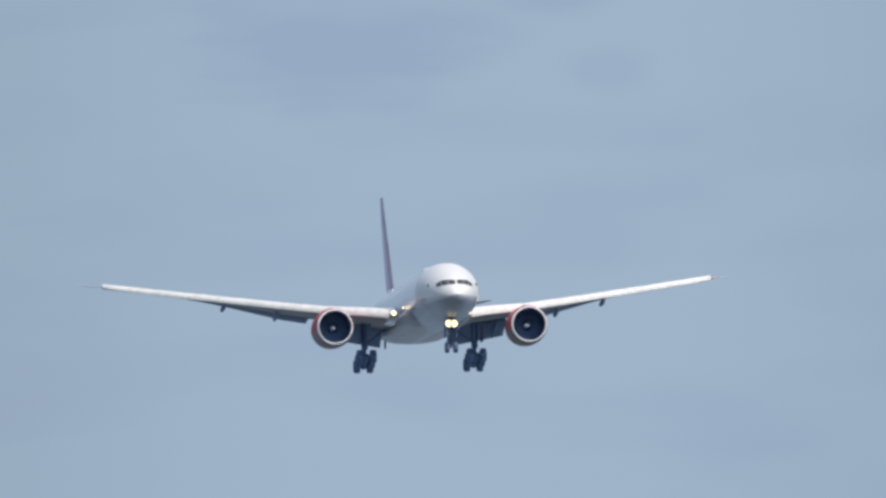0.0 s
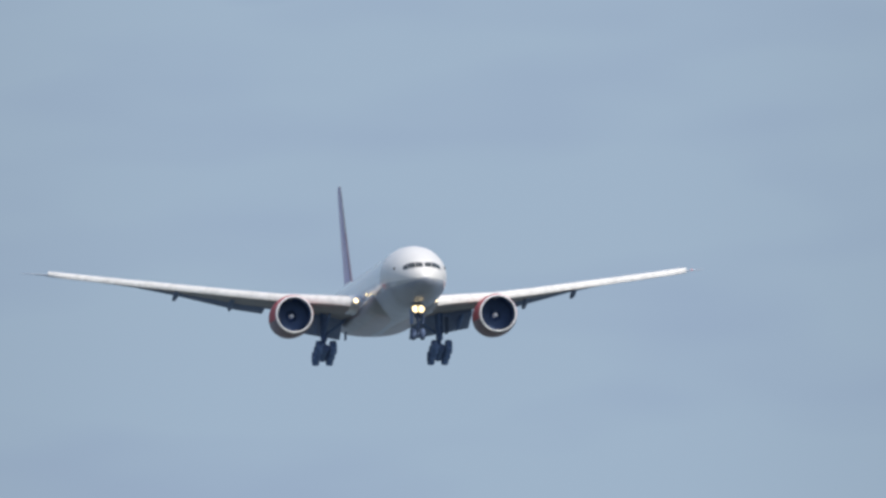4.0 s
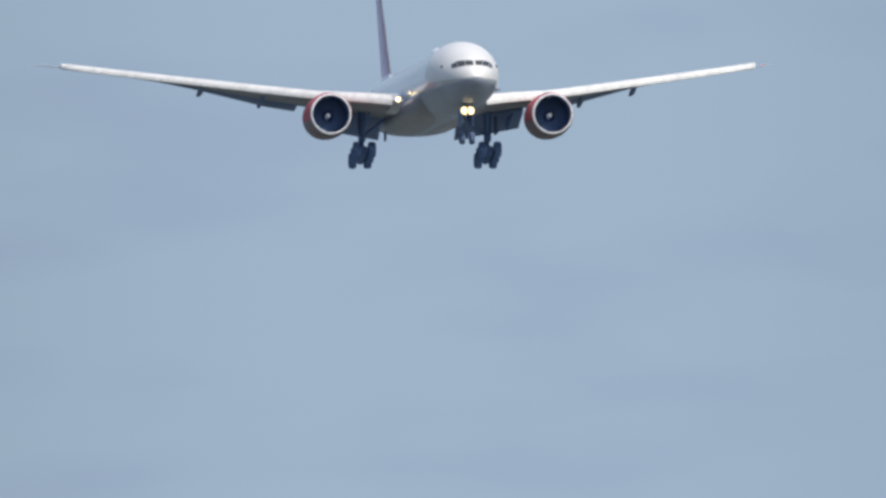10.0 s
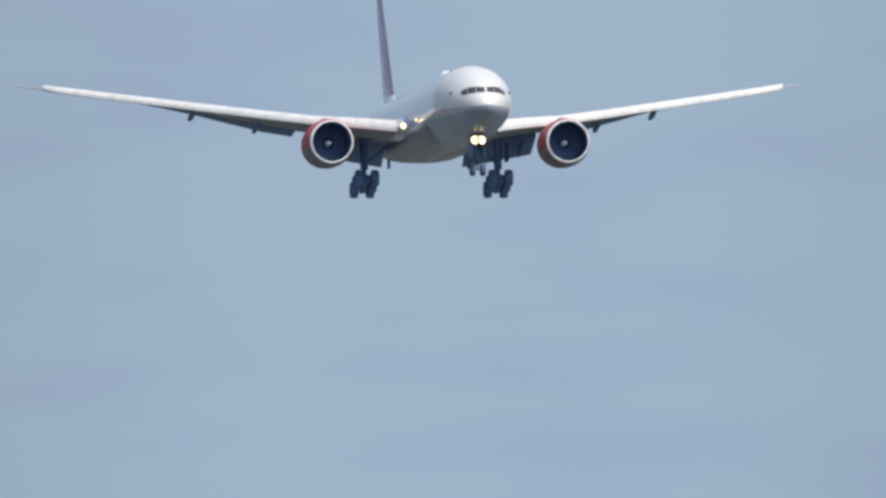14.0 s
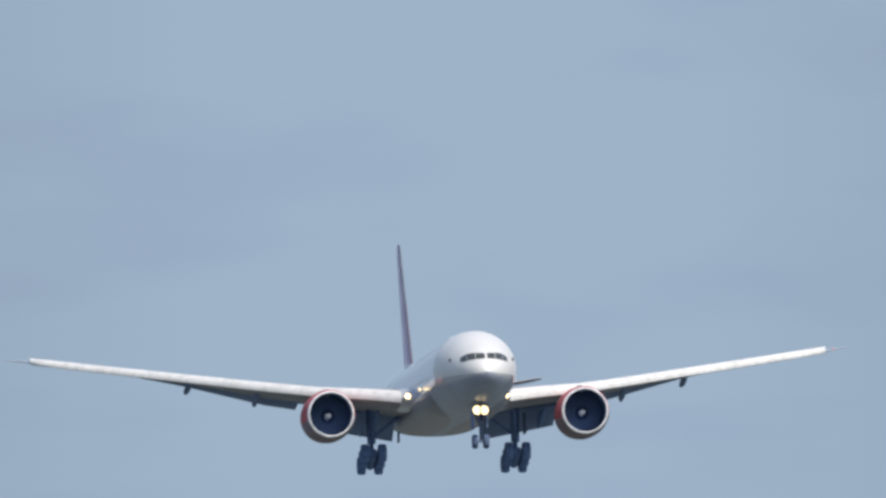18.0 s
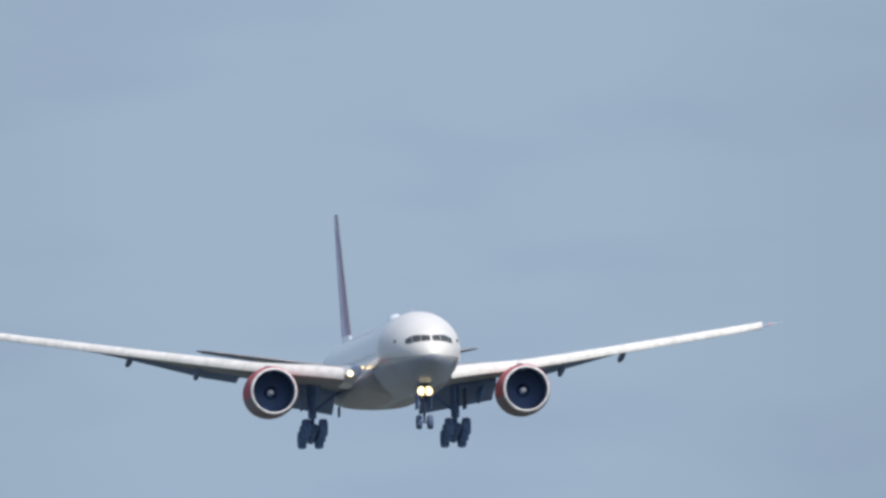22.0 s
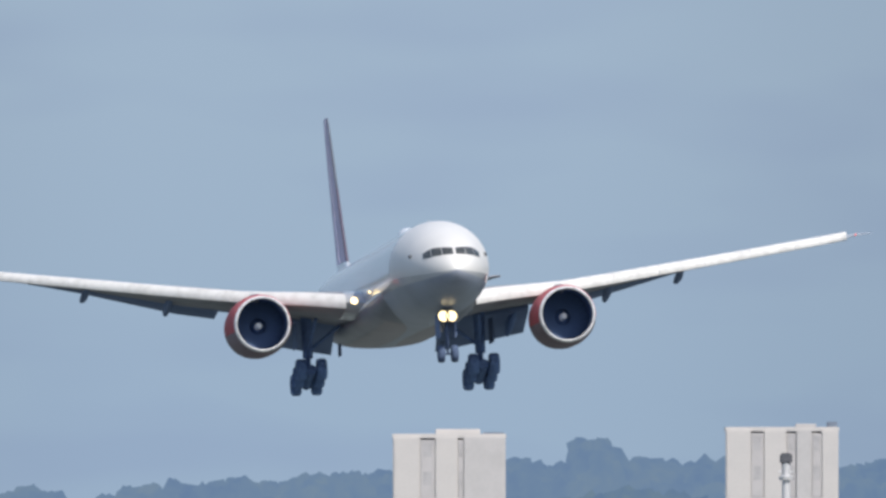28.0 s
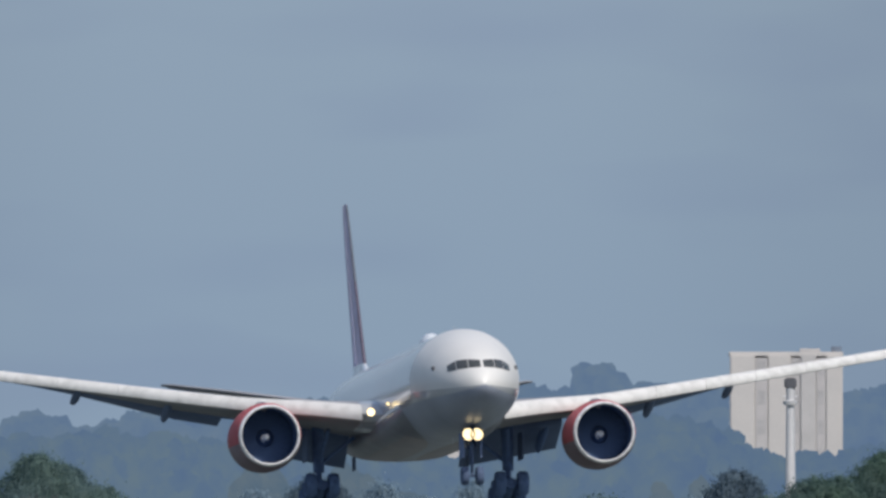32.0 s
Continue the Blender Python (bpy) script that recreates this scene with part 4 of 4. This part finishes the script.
def build_tree(label, x, dist, height, half, material, seed, name="tree", category="tree"):
    """A trunk with limbs in a lumpy crown: dense inner clumps, and leaf plates standing out of them."""
    rng = np.random.default_rng(seed)
    tree = tagged(new(name), label, category, "trees beyond the runway")
    tree.location = (x, dist, 0)
    low = (0.16 if name == "bush" else 0.44) * height
    nu, nv = 60, 34

    def crown_point(u, v, k):
        d = Vector((math.cos(u) * math.cos(v), math.sin(u) * math.cos(v), math.sin(v)))
        o = Vector((seed * 1.7, seed * 0.3, 0))
        rho = 0.90 + 0.26 * noise.noise(d * 1.5 + o) + 0.17 * noise.noise(d * 3.6 + o) + 0.045 * noise.noise(d * 8.0 + o)
        rho *= k
        return (half * rho * d.x, half * rho * d.y, low + d.z * rho * (height - low if d.z > 0 else low * 0.95))

    grid = np.array([[crown_point(2 * math.pi * i / nu, -1.45 + 2.95 * j / nv, 1.0) for i in range(nu)] for j in range(nv + 1)])
    grid[..., 2] *= height / grid[..., 2].max()
    # inner clumps, closed above and below
    core = grid.copy()
    core[..., :2] *= max(0.80, 1 - 0.30 / half)
    core[..., 2] = low + (core[..., 2] - low) * max(0.80, 1 - 0.30 / height)
    verts = core.reshape(-1, 3).tolist()
    faces = [(j * nu + i, j * nu + (i + 1) % nu, (j + 1) * nu + (i + 1) % nu, (j + 1) * nu + i) for j in range(nv) for i in range(nu)]
    faces += [tuple(range(nu))[::-1], tuple(nv * nu + i for i in range(nu))]
    # leaf plates over the clumps
    n = int(min(34000, max(5000, 500 * half * height)))
    j, i = (rng.uniform(0.0, 1.0, n) ** 0.85 * (nv - 1)).astype(int), rng.integers(0, nu, n)
    p, pu, pv = grid[j, i], grid[j, (i + 1) % nu], grid[j + 1, i]
    a, b = rng.uniform(0, 1, (n, 1)), rng.uniform(0, 1, (n, 1))
    out = np.cross(pu - p, pv - p)
    out /= np.maximum(1e-6, np.linalg.norm(out, axis=1))[:, None]
    at = p + (pu - p) * a + (pv - p) * b + out * (rng.gamma(1.6, 0.17, (n, 1)) - out * 0.28)
    at[:, 2] = np.maximum(at[:, 2], 0.1)
    v, f = quads(at, out, rng.uniform(0.065, 0.14, n), rng, 0.45)
    o = len(verts)
    me = bpy.data.meshes.new("crown")
    me.from_pydata(verts + v.tolist(), [], faces + (f + o).tolist())
    me.materials.append(material)
    me.polygons.foreach_set("use_smooth", [True] * len(me.polygons))
    part("crown", me, parent=tree, label="uneven leafy crown")
    limbs = [rod((0, 0, 0), (0, 0, height * 0.6), 0.028 * height, 0.012 * height, 10)]
    for k in range(9):
        q = grid[rng.integers(nv // 3, nv - 4), rng.integers(0, nu)] * 0.8
        limbs.append(rod((0, 0, q[2] * 0.55), q, 0.010 * height, 0.004 * height, 6))
    part("trunk", join(*limbs), BARK, tree, "brown trunk with limbs")
    return tree


def tree_at(label, px, top, half, dist, material, seed, name="tree", category="tree"):
    """px and top: pixels along and down the camera's view, from its corner; half: half breadth in pixels."""
    p = spot(px - 1412, top - 485, dist)
    return build_tree(label, p.x, dist, p.z, half * (1.22 if name == "bush" else 1.05) / RAD * dist, material, seed, name, category)


def build_woods():
    for args in (
        ("broad green tree with a rounded crown", 105, 612, 135, 4420, LEAF, 11),
        ("broad green tree with a rounded crown", -70, 640, 110, 4430, LEAF, 12),
        ("broad green tree with a rounded crown", 200, 668, 62, 4425, LEAF, 13),
        ("low brownish leafy bush", 88, 690, 60, 4360, LEAF_BROWN, 14),
        ("low brownish leafy bush", 20, 760, 60, 4350, LEAF_BROWN, 15),
        ("low brownish leafy bush", 240, 735, 55, 4400, LEAF_BROWN, 16),
        ("dull green rounded bush", 350, 712, 60, 4420, LEAF, 17),
        ("dull green rounded bush", 440, 708, 62, 4420, LEAF, 18),
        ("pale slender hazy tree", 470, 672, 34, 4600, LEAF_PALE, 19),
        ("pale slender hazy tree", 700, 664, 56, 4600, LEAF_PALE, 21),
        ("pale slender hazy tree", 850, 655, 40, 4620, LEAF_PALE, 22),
        ("dark blue-green leafy bush", 700, 752, 60, 4400, LEAF_DARK, 23),
        ("dark blue-green leafy bush", 800, 745, 64, 4400, LEAF_DARK, 24),
        ("dark blue-green leafy bush", 940, 712, 58, 4410, LEAF_DARK, 25),
        ("low brownish leafy bush", 880, 760, 40, 4390, LEAF_BROWN, 26),
        ("round full green tree", 1085, 690, 98, 4400, LEAF, 27),
        ("low brownish leafy bush", 1215, 748, 78, 4390, LEAF_BROWN, 28),
        ("dark blue-green leafy tree", 1322, 640, 68, 4440, LEAF_DARK, 29),
        ("large spreading green leafy tree", 1484, 650, 108, 4400, LEAF_RICH, 30),
        ("large spreading green leafy tree", 1612, 606, 118, 4410, LEAF_RICH, 31),
        ("large spreading green leafy tree", 1760, 620, 130, 4420, LEAF_RICH, 32),
        ("pale bush in front of the slope", 990, 735, 44, 4450, LEAF_PALE, 33),
        ("low brownish leafy bush", 60, 775, 70, 4150, LEAF_BROWN, 41),
        ("low brownish leafy bush", 165, 792, 66, 4150, LEAF_BROWN, 42),
        ("dull green rounded bush", -40, 760, 70, 4150, LEAF, 43),
        ("dull green rounded bush", 640, 838, 50, 4120, LEAF, 44),
        ("dull green rounded bush", 1030, 790, 52, 4130, LEAF, 45),
        ("dull green rounded bush", 1110, 800, 60, 4130, LEAF, 46),
        ("low brownish leafy bush", 1210, 785, 66, 4130, LEAF_BROWN, 47),
        ("dark blue-green leafy bush", 1310, 800, 60, 4180, LEAF_DEEP, 48),
        ("dark blue-green leafy bush", 1420, 770, 80, 4180, LEAF_DEEP, 49),
        ("dull green rounded bush", 1395, 856, 50, 4100, LEAF, 50),
        ("dark blue-green leafy bush", 1530, 800, 66, 4130, LEAF_DEEP, 51),
        ("dark blue-green leafy bush", 1640, 780, 80, 4130, LEAF_DEEP, 52),
        ("dark blue-green leafy bush", 870, 765, 60, 4370, LEAF_DARK, 53),
        ("dark blue-green leafy bush", 980, 760, 50, 4370, LEAF_DARK, 54),
        ("dark blue-green leafy bush", 760, 772, 60, 4370, LEAF_DARK, 55),
        ("dark blue-green leafy bush", 660, 778, 50, 4370, LEAF_DARK, 56),
        ("broad dark blue-green tree, rounded", 582, 652, 72, 4400, LEAF_DARK, 20),
        ("broad dark blue-green tree, rounded", 560, 700, 66, 4395, LEAF_DARK, 58),
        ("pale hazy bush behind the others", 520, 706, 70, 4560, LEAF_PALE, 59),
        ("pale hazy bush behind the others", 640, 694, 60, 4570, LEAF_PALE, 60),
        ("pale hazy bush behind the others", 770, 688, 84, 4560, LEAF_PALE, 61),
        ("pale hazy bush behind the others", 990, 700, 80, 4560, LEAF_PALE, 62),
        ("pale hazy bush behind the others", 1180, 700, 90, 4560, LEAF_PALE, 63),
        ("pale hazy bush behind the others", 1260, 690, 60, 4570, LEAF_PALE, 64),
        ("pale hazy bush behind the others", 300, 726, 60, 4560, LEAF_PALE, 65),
        ("dull green rounded bush", 395, 700, 84, 4430, LEAF, 66),
        ("low brownish leafy bush", 1200, 722, 84, 4385, LEAF_BROWN, 67),
        ("dull green rounded bush", 1130, 730, 84, 4395, LEAF, 68),
        ("large spreading green leafy tree", 1530, 700, 100, 4370, LEAF_RICH, 69),
        ("large spreading green leafy tree", 1400, 690, 84, 4385, LEAF_RICH, 70),
        ("dull green rounded bush", 1010, 850, 54, 4090, LEAF, 80),
        ("dull green rounded bush", 1120, 856, 60, 4090, LEAF, 81),
        ("low brownish leafy bush", 1235, 848, 60, 4090, LEAF_BROWN, 82),
        ("dull green rounded bush", 1330, 852, 56, 4090, LEAF, 83),
        ("dull green rounded bush", 1470, 846, 70, 4090, LEAF, 84),
        ("dull green rounded bush", 1590, 846, 70, 4090, LEAF, 85),
        ("low brownish leafy bush", 10, 838, 60, 4090, LEAF_BROWN, 86),
        ("low brownish leafy bush", 110, 842, 64, 4090, LEAF_BROWN, 87),
        ("dull green rounded bush", 205, 852, 46, 4090, LEAF, 88),
        ("dull green rounded bush", 690, 856, 52, 4090, LEAF, 89),
        ("dark blue-green leafy bush", 830, 858, 46, 4090, LEAF_DARK, 90),
        ("dark blue-green leafy bush", 872, 748, 30, 4430, LEAF_DARK, 71),
        ("dark blue-green leafy bush", 915, 740, 24, 4420, LEAF_DARK, 57),
        ("deep blue-green hedge bush", 655, 786, 46, 4312, LEAF_DEEP, 101),
        ("deep blue-green hedge bush", 712, 778, 50, 4310, LEAF_DEEP, 102),
        ("deep blue-green hedge bush", 776, 772, 52, 4312, LEAF_DEEP, 103),
        ("deep blue-green hedge bush", 838, 776, 48, 4309, LEAF_DEEP, 104),
        ("deep blue-green hedge bush", 896, 770, 52, 4312, LEAF_DEEP, 105),
        ("deep blue-green hedge bush", 955, 752, 50, 4311, LEAF_DEEP, 106),
        ("broad green tree with a rounded crown", -260, 630, 130, 4430, LEAF, 34),
    ):
        tree_at(*args, name="bush" if "bush" in args[0] else "tree", category="bush" if "bush" in args[0] else "tree")


def build_sheds():
    # grass bank under the trees
    verts, faces, n = [], [], 160
    for i in range(n + 1):
        x = -140 + 280 * i / n
        h = 2.6 + 0.35 * noise.noise((x * 0.1, 2, 0)) + 0.15 * noise.noise((x * 0.7, 5, 0))
        verts += [(x, 4318, -0.1), (x, 4326, h * 0.55), (x, 4336, h), (x, 4345, h * 0.9), (x, 4352, -0.1)]
    for i in range(n):
        for k in range(4):
            a = i * 5 + k
            faces.append((a, a + 5, a + 6, a + 1))
    tagged(part("grass_bank", (verts, faces), BANK), "pale grassy bank below the trees", "bank", kind="structure")
    # rough grass and low scrub along the bank's top
    rng = np.random.default_rng(77)
    n = 16000
    x = rng.uniform(-60, 70, n)
    z = 2.2 + np.abs(rng.normal(size=n)) * (0.25 + 0.45 * np.abs(np.sin(x * 0.31) * np.sin(x * 0.13 + 1)))
    v, f = quads(np.stack([x, 4334 + rng.uniform(-5, 2, n), z], 1), np.tile([0.2, -0.8, 0.5], (n, 1)), rng.uniform(0.09, 0.2, n), rng)
    me = bpy.data.meshes.new("scrub")
    me.from_pydata(v.tolist(), [], f.tolist())
    me.materials.append(SCRUB)
    tagged(part("scrub", me), "pale rough scrub along the bank", "scrub", kind="stuff")
    # long low white units with rounded tops: start, end, top, bottom in view pixels
    for a, b, top, bot, dist in ((205, 254, 838, 868, 4204), (257, 332, 828, 866, 4200), (345, 524, 826, 866, 4205), (527, 582, 827, 866, 4202), (-140, 190, 872, 884, 4080), (737, 778, 820, 858, 4200), (874, 978, 815, 858, 4200), (240, 600, 874, 886, 4060)):
        p, r = spot(a - 1412, top - 485, dist), spot(b - 1412, bot - 485, dist)
        shed = tagged(new("shed"), "low white rounded shed on the grass", "shed", "white sheds")
        shed.location = (p.x, dist, 0)
        w, eave = r.x - p.x, max(0.25, r.z)
        part("wall", flat(*box(w / 2, 3, eave / 2, w - 0.2, 5.6, eave, 0.02)), SHED_DARK, shed, "dull grey wall")
        rings, steps = [], max(6, round(w / 0.35))
        for k in range(steps + 1):
            u = k / steps
            up = (p.z - eave + 0.10 * noise.noise((p.x + u * w * 1.3, 3, top * 0.1))) * (1.0 if 0 < k < steps else 0.86)
            rings.append([Vector((u * w, 3 - 3 * math.cos(q), eave - 0.05 + up * math.sin(q) ** 0.45)) for q in np.linspace(0.02, math.pi - 0.02, 9)])
        part("roof", loft(rings), SHED, shed, "pale sagging white cover")
    # houses with red roofs among the bushes
    for px, top, wide, dist, tile in ((862, 728, 4.2, 4470, TILE), (232, 706, 5.0, 4668, TILE_PALE)):
        p = spot(px - 1412, top - 485, dist)
        house = tagged(new("house"), "small brick house with a hipped tiled roof", "house", "houses among the trees")
        house.location = (p.x, dist, 0)
        part("wall", flat(*box(wide / 2, 3, (p.z - 1.4) / 2, wide - 0.2, 6, p.z - 1.4, 0.02)), BRICK, house)
        e, t = p.z - 1.5, p.z
        part("roof", outward([(-0.2, -0.3, e), (wide + 0.2, -0.3, e), (wide + 0.2, 6.3, e), (-0.2, 6.3, e), (0.7, 3, t), (wide - 0.7, 3, t)], [(0, 1, 5, 4), (2, 3, 4, 5), (0, 4, 3), (1, 2, 5), (0, 3, 2, 1)]), tile, house, "tiled hipped roof", smooth=False)
        for k in (0.25, 0.7):
            part("window", flat(*box(wide * k, -0.02, (p.z - 1.4) * 0.62, 0.8, 0.08, 0.9, 0.01)), WINDOW, house)
    # pale upright sign and slim white posts
    p, r = spot(662 - 1412, 728 - 485, 4380), spot(677 - 1412, 766 - 485, 4380)
    sign = tagged(new("marker_board"), "pale upright marker board on legs", "sign")
    sign.location = (p.x, 4380, 0)
    part("board", flat(*box(0.45, 0, (p.z + r.z) / 2, r.x - p.x, 0.12, p.z - r.z, 0.03)), SHED, sign)
    part("leg", join(rod((0.15, 0, 0), (0.15, 0, r.z), 0.05), rod((0.75, 0, 0), (0.75, 0, r.z), 0.05)), POLE, sign)
    for px, top in ((1150, 820), (1342, 812), (1556, 808)):
        p = spot(px - 1412, top - 485, 4150)
        post = tagged(new("fence_post"), "slim white post standing in the grass", "post", "white posts")
        post.location = (p.x, 4150, 0)
        part("shaft", rod((0, 0, 0), (0, 0, p.z), 0.22, 0.18, 10), POLE, post)
        part("cap", spin([(0, 0.02), (0, 0.24), (0.1, 0.24), (0.16, 0.02)], 12), POLE, post).matrix_basis = Matrix.Translation((0, 0, p.z)) @ Matrix.Rotation(math.pi / 2, 4, "X")


p = spot(-104, -50, 4840)
build_tower("pale concrete tower block with grey recessed bays", p.x, p.z, ((0, 2.5, 0.1, False), (2.5, 3.7, 0.75, True), (3.7, 6.0, 0.0, False), (6.0, 6.9, 0.55, True), (6.9, 8.5, 0.0, False), (8.5, 9.4, 0.70, True), (9.4, 11.1, 0.05, False)), 4840,
            ((6.9, 8.9, 0.35, CONCRETE_GREY), (10.0, 11.0, 0.55, PARAPET)), (6.9,))
p = spot(-693, -38, 4845)
# the greyer bay from 6.9 m paints this tower's shaded face
build_tower("pale concrete tower block, hazy and plain", p.x, p.z, ((0, 2.7, 0.1, False), (2.7, 4.1, 0.80, True), (4.1, 6.4, 0.15, False), (6.4, 6.9, 0.70, True), (6.9, 11.1, 0.0, False)), 4845, ((4.2, 8.6, 0.5, CONCRETE), (8.9, 10.9, 0.2, PARAPET)), (6.9,))
build_mast()
build_woods()
build_sheds()


# ---- movement ----
def motions():
    walk(airliner, [
        (0, pose(-14.84, 4845.7, 121.72, -2.91, -1.01, 7.09)),
        (0.5, pose(-14.60, 4817.6, 119.71, -2.83, -1.23, 7.06)),
        (1, pose(-14.38, 4789.2, 117.70, -2.91, -1.21, 6.99)),
        (1.5, pose(-14.21, 4760.5, 115.69, -2.99, -0.55, 7.03)),
        (2, pose(-14.01, 4731.5, 113.68, -3.10, -0.35, 7.04)),
        (2.5, pose(-13.77, 4702.2, 111.67, -3.19, -0.47, 7.28)),
        (3, pose(-13.54, 4672.6, 109.67, -3.55, -0.50, 7.38)),
        (3.5, pose(-13.29, 4642.7, 107.66, -3.87, -0.62, 7.54)),
        (5.5, pose(-12.42, 4520.7, 99.68, -4.07, -0.13, 8.00)),
        (6, pose(-12.16, 4489.6, 97.69, -3.93, -0.39, 8.08)),
        (6.5, pose(-11.89, 4458.4, 95.71, -3.92, -0.87, 8.19)),
        (7, pose(-11.65, 4426.9, 93.74, -3.73, -0.96, 8.29)),
        (7.5, pose(-11.46, 4395.3, 91.77, -3.80, -0.47, 8.28)),
        (8, pose(-11.28, 4363.4, 89.81, -3.83, 0.12, 8.36)),
        (8.5, pose(-11.08, 4331.5, 87.85, -3.93, 0.51, 8.40)),
        (9, pose(-10.83, 4299.3, 85.90, -3.85, 0.30, 8.34)),
        (9.5, pose(-10.54, 4267.1, 83.96, -3.75, -0.35, 8.34)),
        (10, pose(-10.32, 4234.8, 82.03, -3.57, -0.23, 8.21)),
        (10.5, pose(-10.10, 4202.3, 80.10, -3.40, -0.09, 8.24)),
        (11, pose(-9.87, 4169.7, 78.18, -3.38, 0.05, 8.42)),
        (11.5, pose(-9.65, 4137.0, 76.27, -3.48, 0.15, 8.59)),
        (12, pose(-9.38, 4104.3, 74.37, -3.35, -0.25, 8.90)),
        (12.5, pose(-9.09, 4071.5, 72.48, -3.14, -0.88, 9.06)),
        (13, pose(-8.83, 4038.6, 70.60, -3.14, -1.13, 9.07)),
        (13.5, pose(-8.70, 4005.6, 68.73, -3.13, 0.06, 8.85)),
        (15.5, pose(-7.52, 3873.8, 61.35, -2.99, -2.89, 7.13)),
        (16, pose(-7.24, 3840.8, 59.54, -3.39, -3.36, 6.93)),
        (16.5, pose(-7.05, 3807.8, 57.73, -3.85, -2.77, 6.79)),
        (17, pose(-6.89, 3774.8, 55.93, -4.06, -1.88, 6.60)),
        (17.5, pose(-6.75, 3742.0, 54.15, -3.97, -0.88, 6.41)),
        (18, pose(-6.51, 3709.2, 52.37, -3.46, -0.94, 6.30)),
        (18.5, pose(-6.25, 3676.5, 50.61, -3.01, -1.34, 6.32)),
        (19, pose(-5.98, 3643.9, 48.86, -2.94, -1.80, 6.37)),
        (19.5, pose(-5.77, 3611.3, 47.12, -3.09, -1.46, 6.36)),
        (20, pose(-5.65, 3578.9, 45.40, -3.17, -0.17, 6.47)),
        (20.5, pose(-5.43, 3546.5, 43.68, -3.22, -0.06, 6.52)),
        (21, pose(-5.46, 3690.2, 44.13, -2.93, 0.00, 6.57)),
        (21.5, pose(-5.34, 3765.1, 43.64, -2.82, -0.43, 6.73)),
        (22, pose(-5.07, 3729.6, 41.81, -2.68, -0.65, 6.92)),
        (22.5, pose(-4.76, 3694.2, 40.00, -2.78, -1.35, 7.08)),
        (23, pose(-4.50, 3658.8, 38.20, -2.83, -1.42, 7.10)),
        (23.5, pose(-4.36, 3623.5, 36.41, -2.87, -0.04, 7.27)),
        (24, pose(-4.26, 3588.4, 34.64, -2.88, 1.70, 7.28)),
        (24.5, pose(-3.91, 3553.3, 32.87, -2.89, 0.53, 7.37)),
        (25, pose(-3.53, 3518.3, 31.12, -3.00, -0.96, 7.33)),
        (25.5, pose(-3.25, 3483.5, 29.39, -3.24, -1.32, 7.26)),
        (27.5, pose(-0.40, 3344.9, 21.90, -4.01, -1.06, 7.44)),
        (28, pose(-1.80, 3085.0, 19.39, -3.94, -1.88, 7.49)),
        (28.5, pose(-1.80, 3048.1, 17.69, -3.90, -2.43, 7.52)),
        (29, pose(-1.60, 3012.1, 15.86, -3.95, -2.40, 7.43)),
        (29.5, pose(-1.78, 2976.8, 14.24, -4.20, -0.96, 7.26)),
        (30, pose(-2.03, 2942.3, 12.41, -4.33, 0.25, 7.54)),
        (30.5, pose(-1.90, 2908.7, 11.02, -4.41, 0.63, 7.78)),
        (31, pose(-1.77, 2875.9, 9.63, -4.21, 0.49, 7.82)),
        (31.5, pose(-1.27, 2844.0, 8.39, -3.92, -0.45, 7.65)),
        (32, pose(-0.80, 2812.8, 6.97, -3.39, -0.58, 7.44)),
    ])


motions()
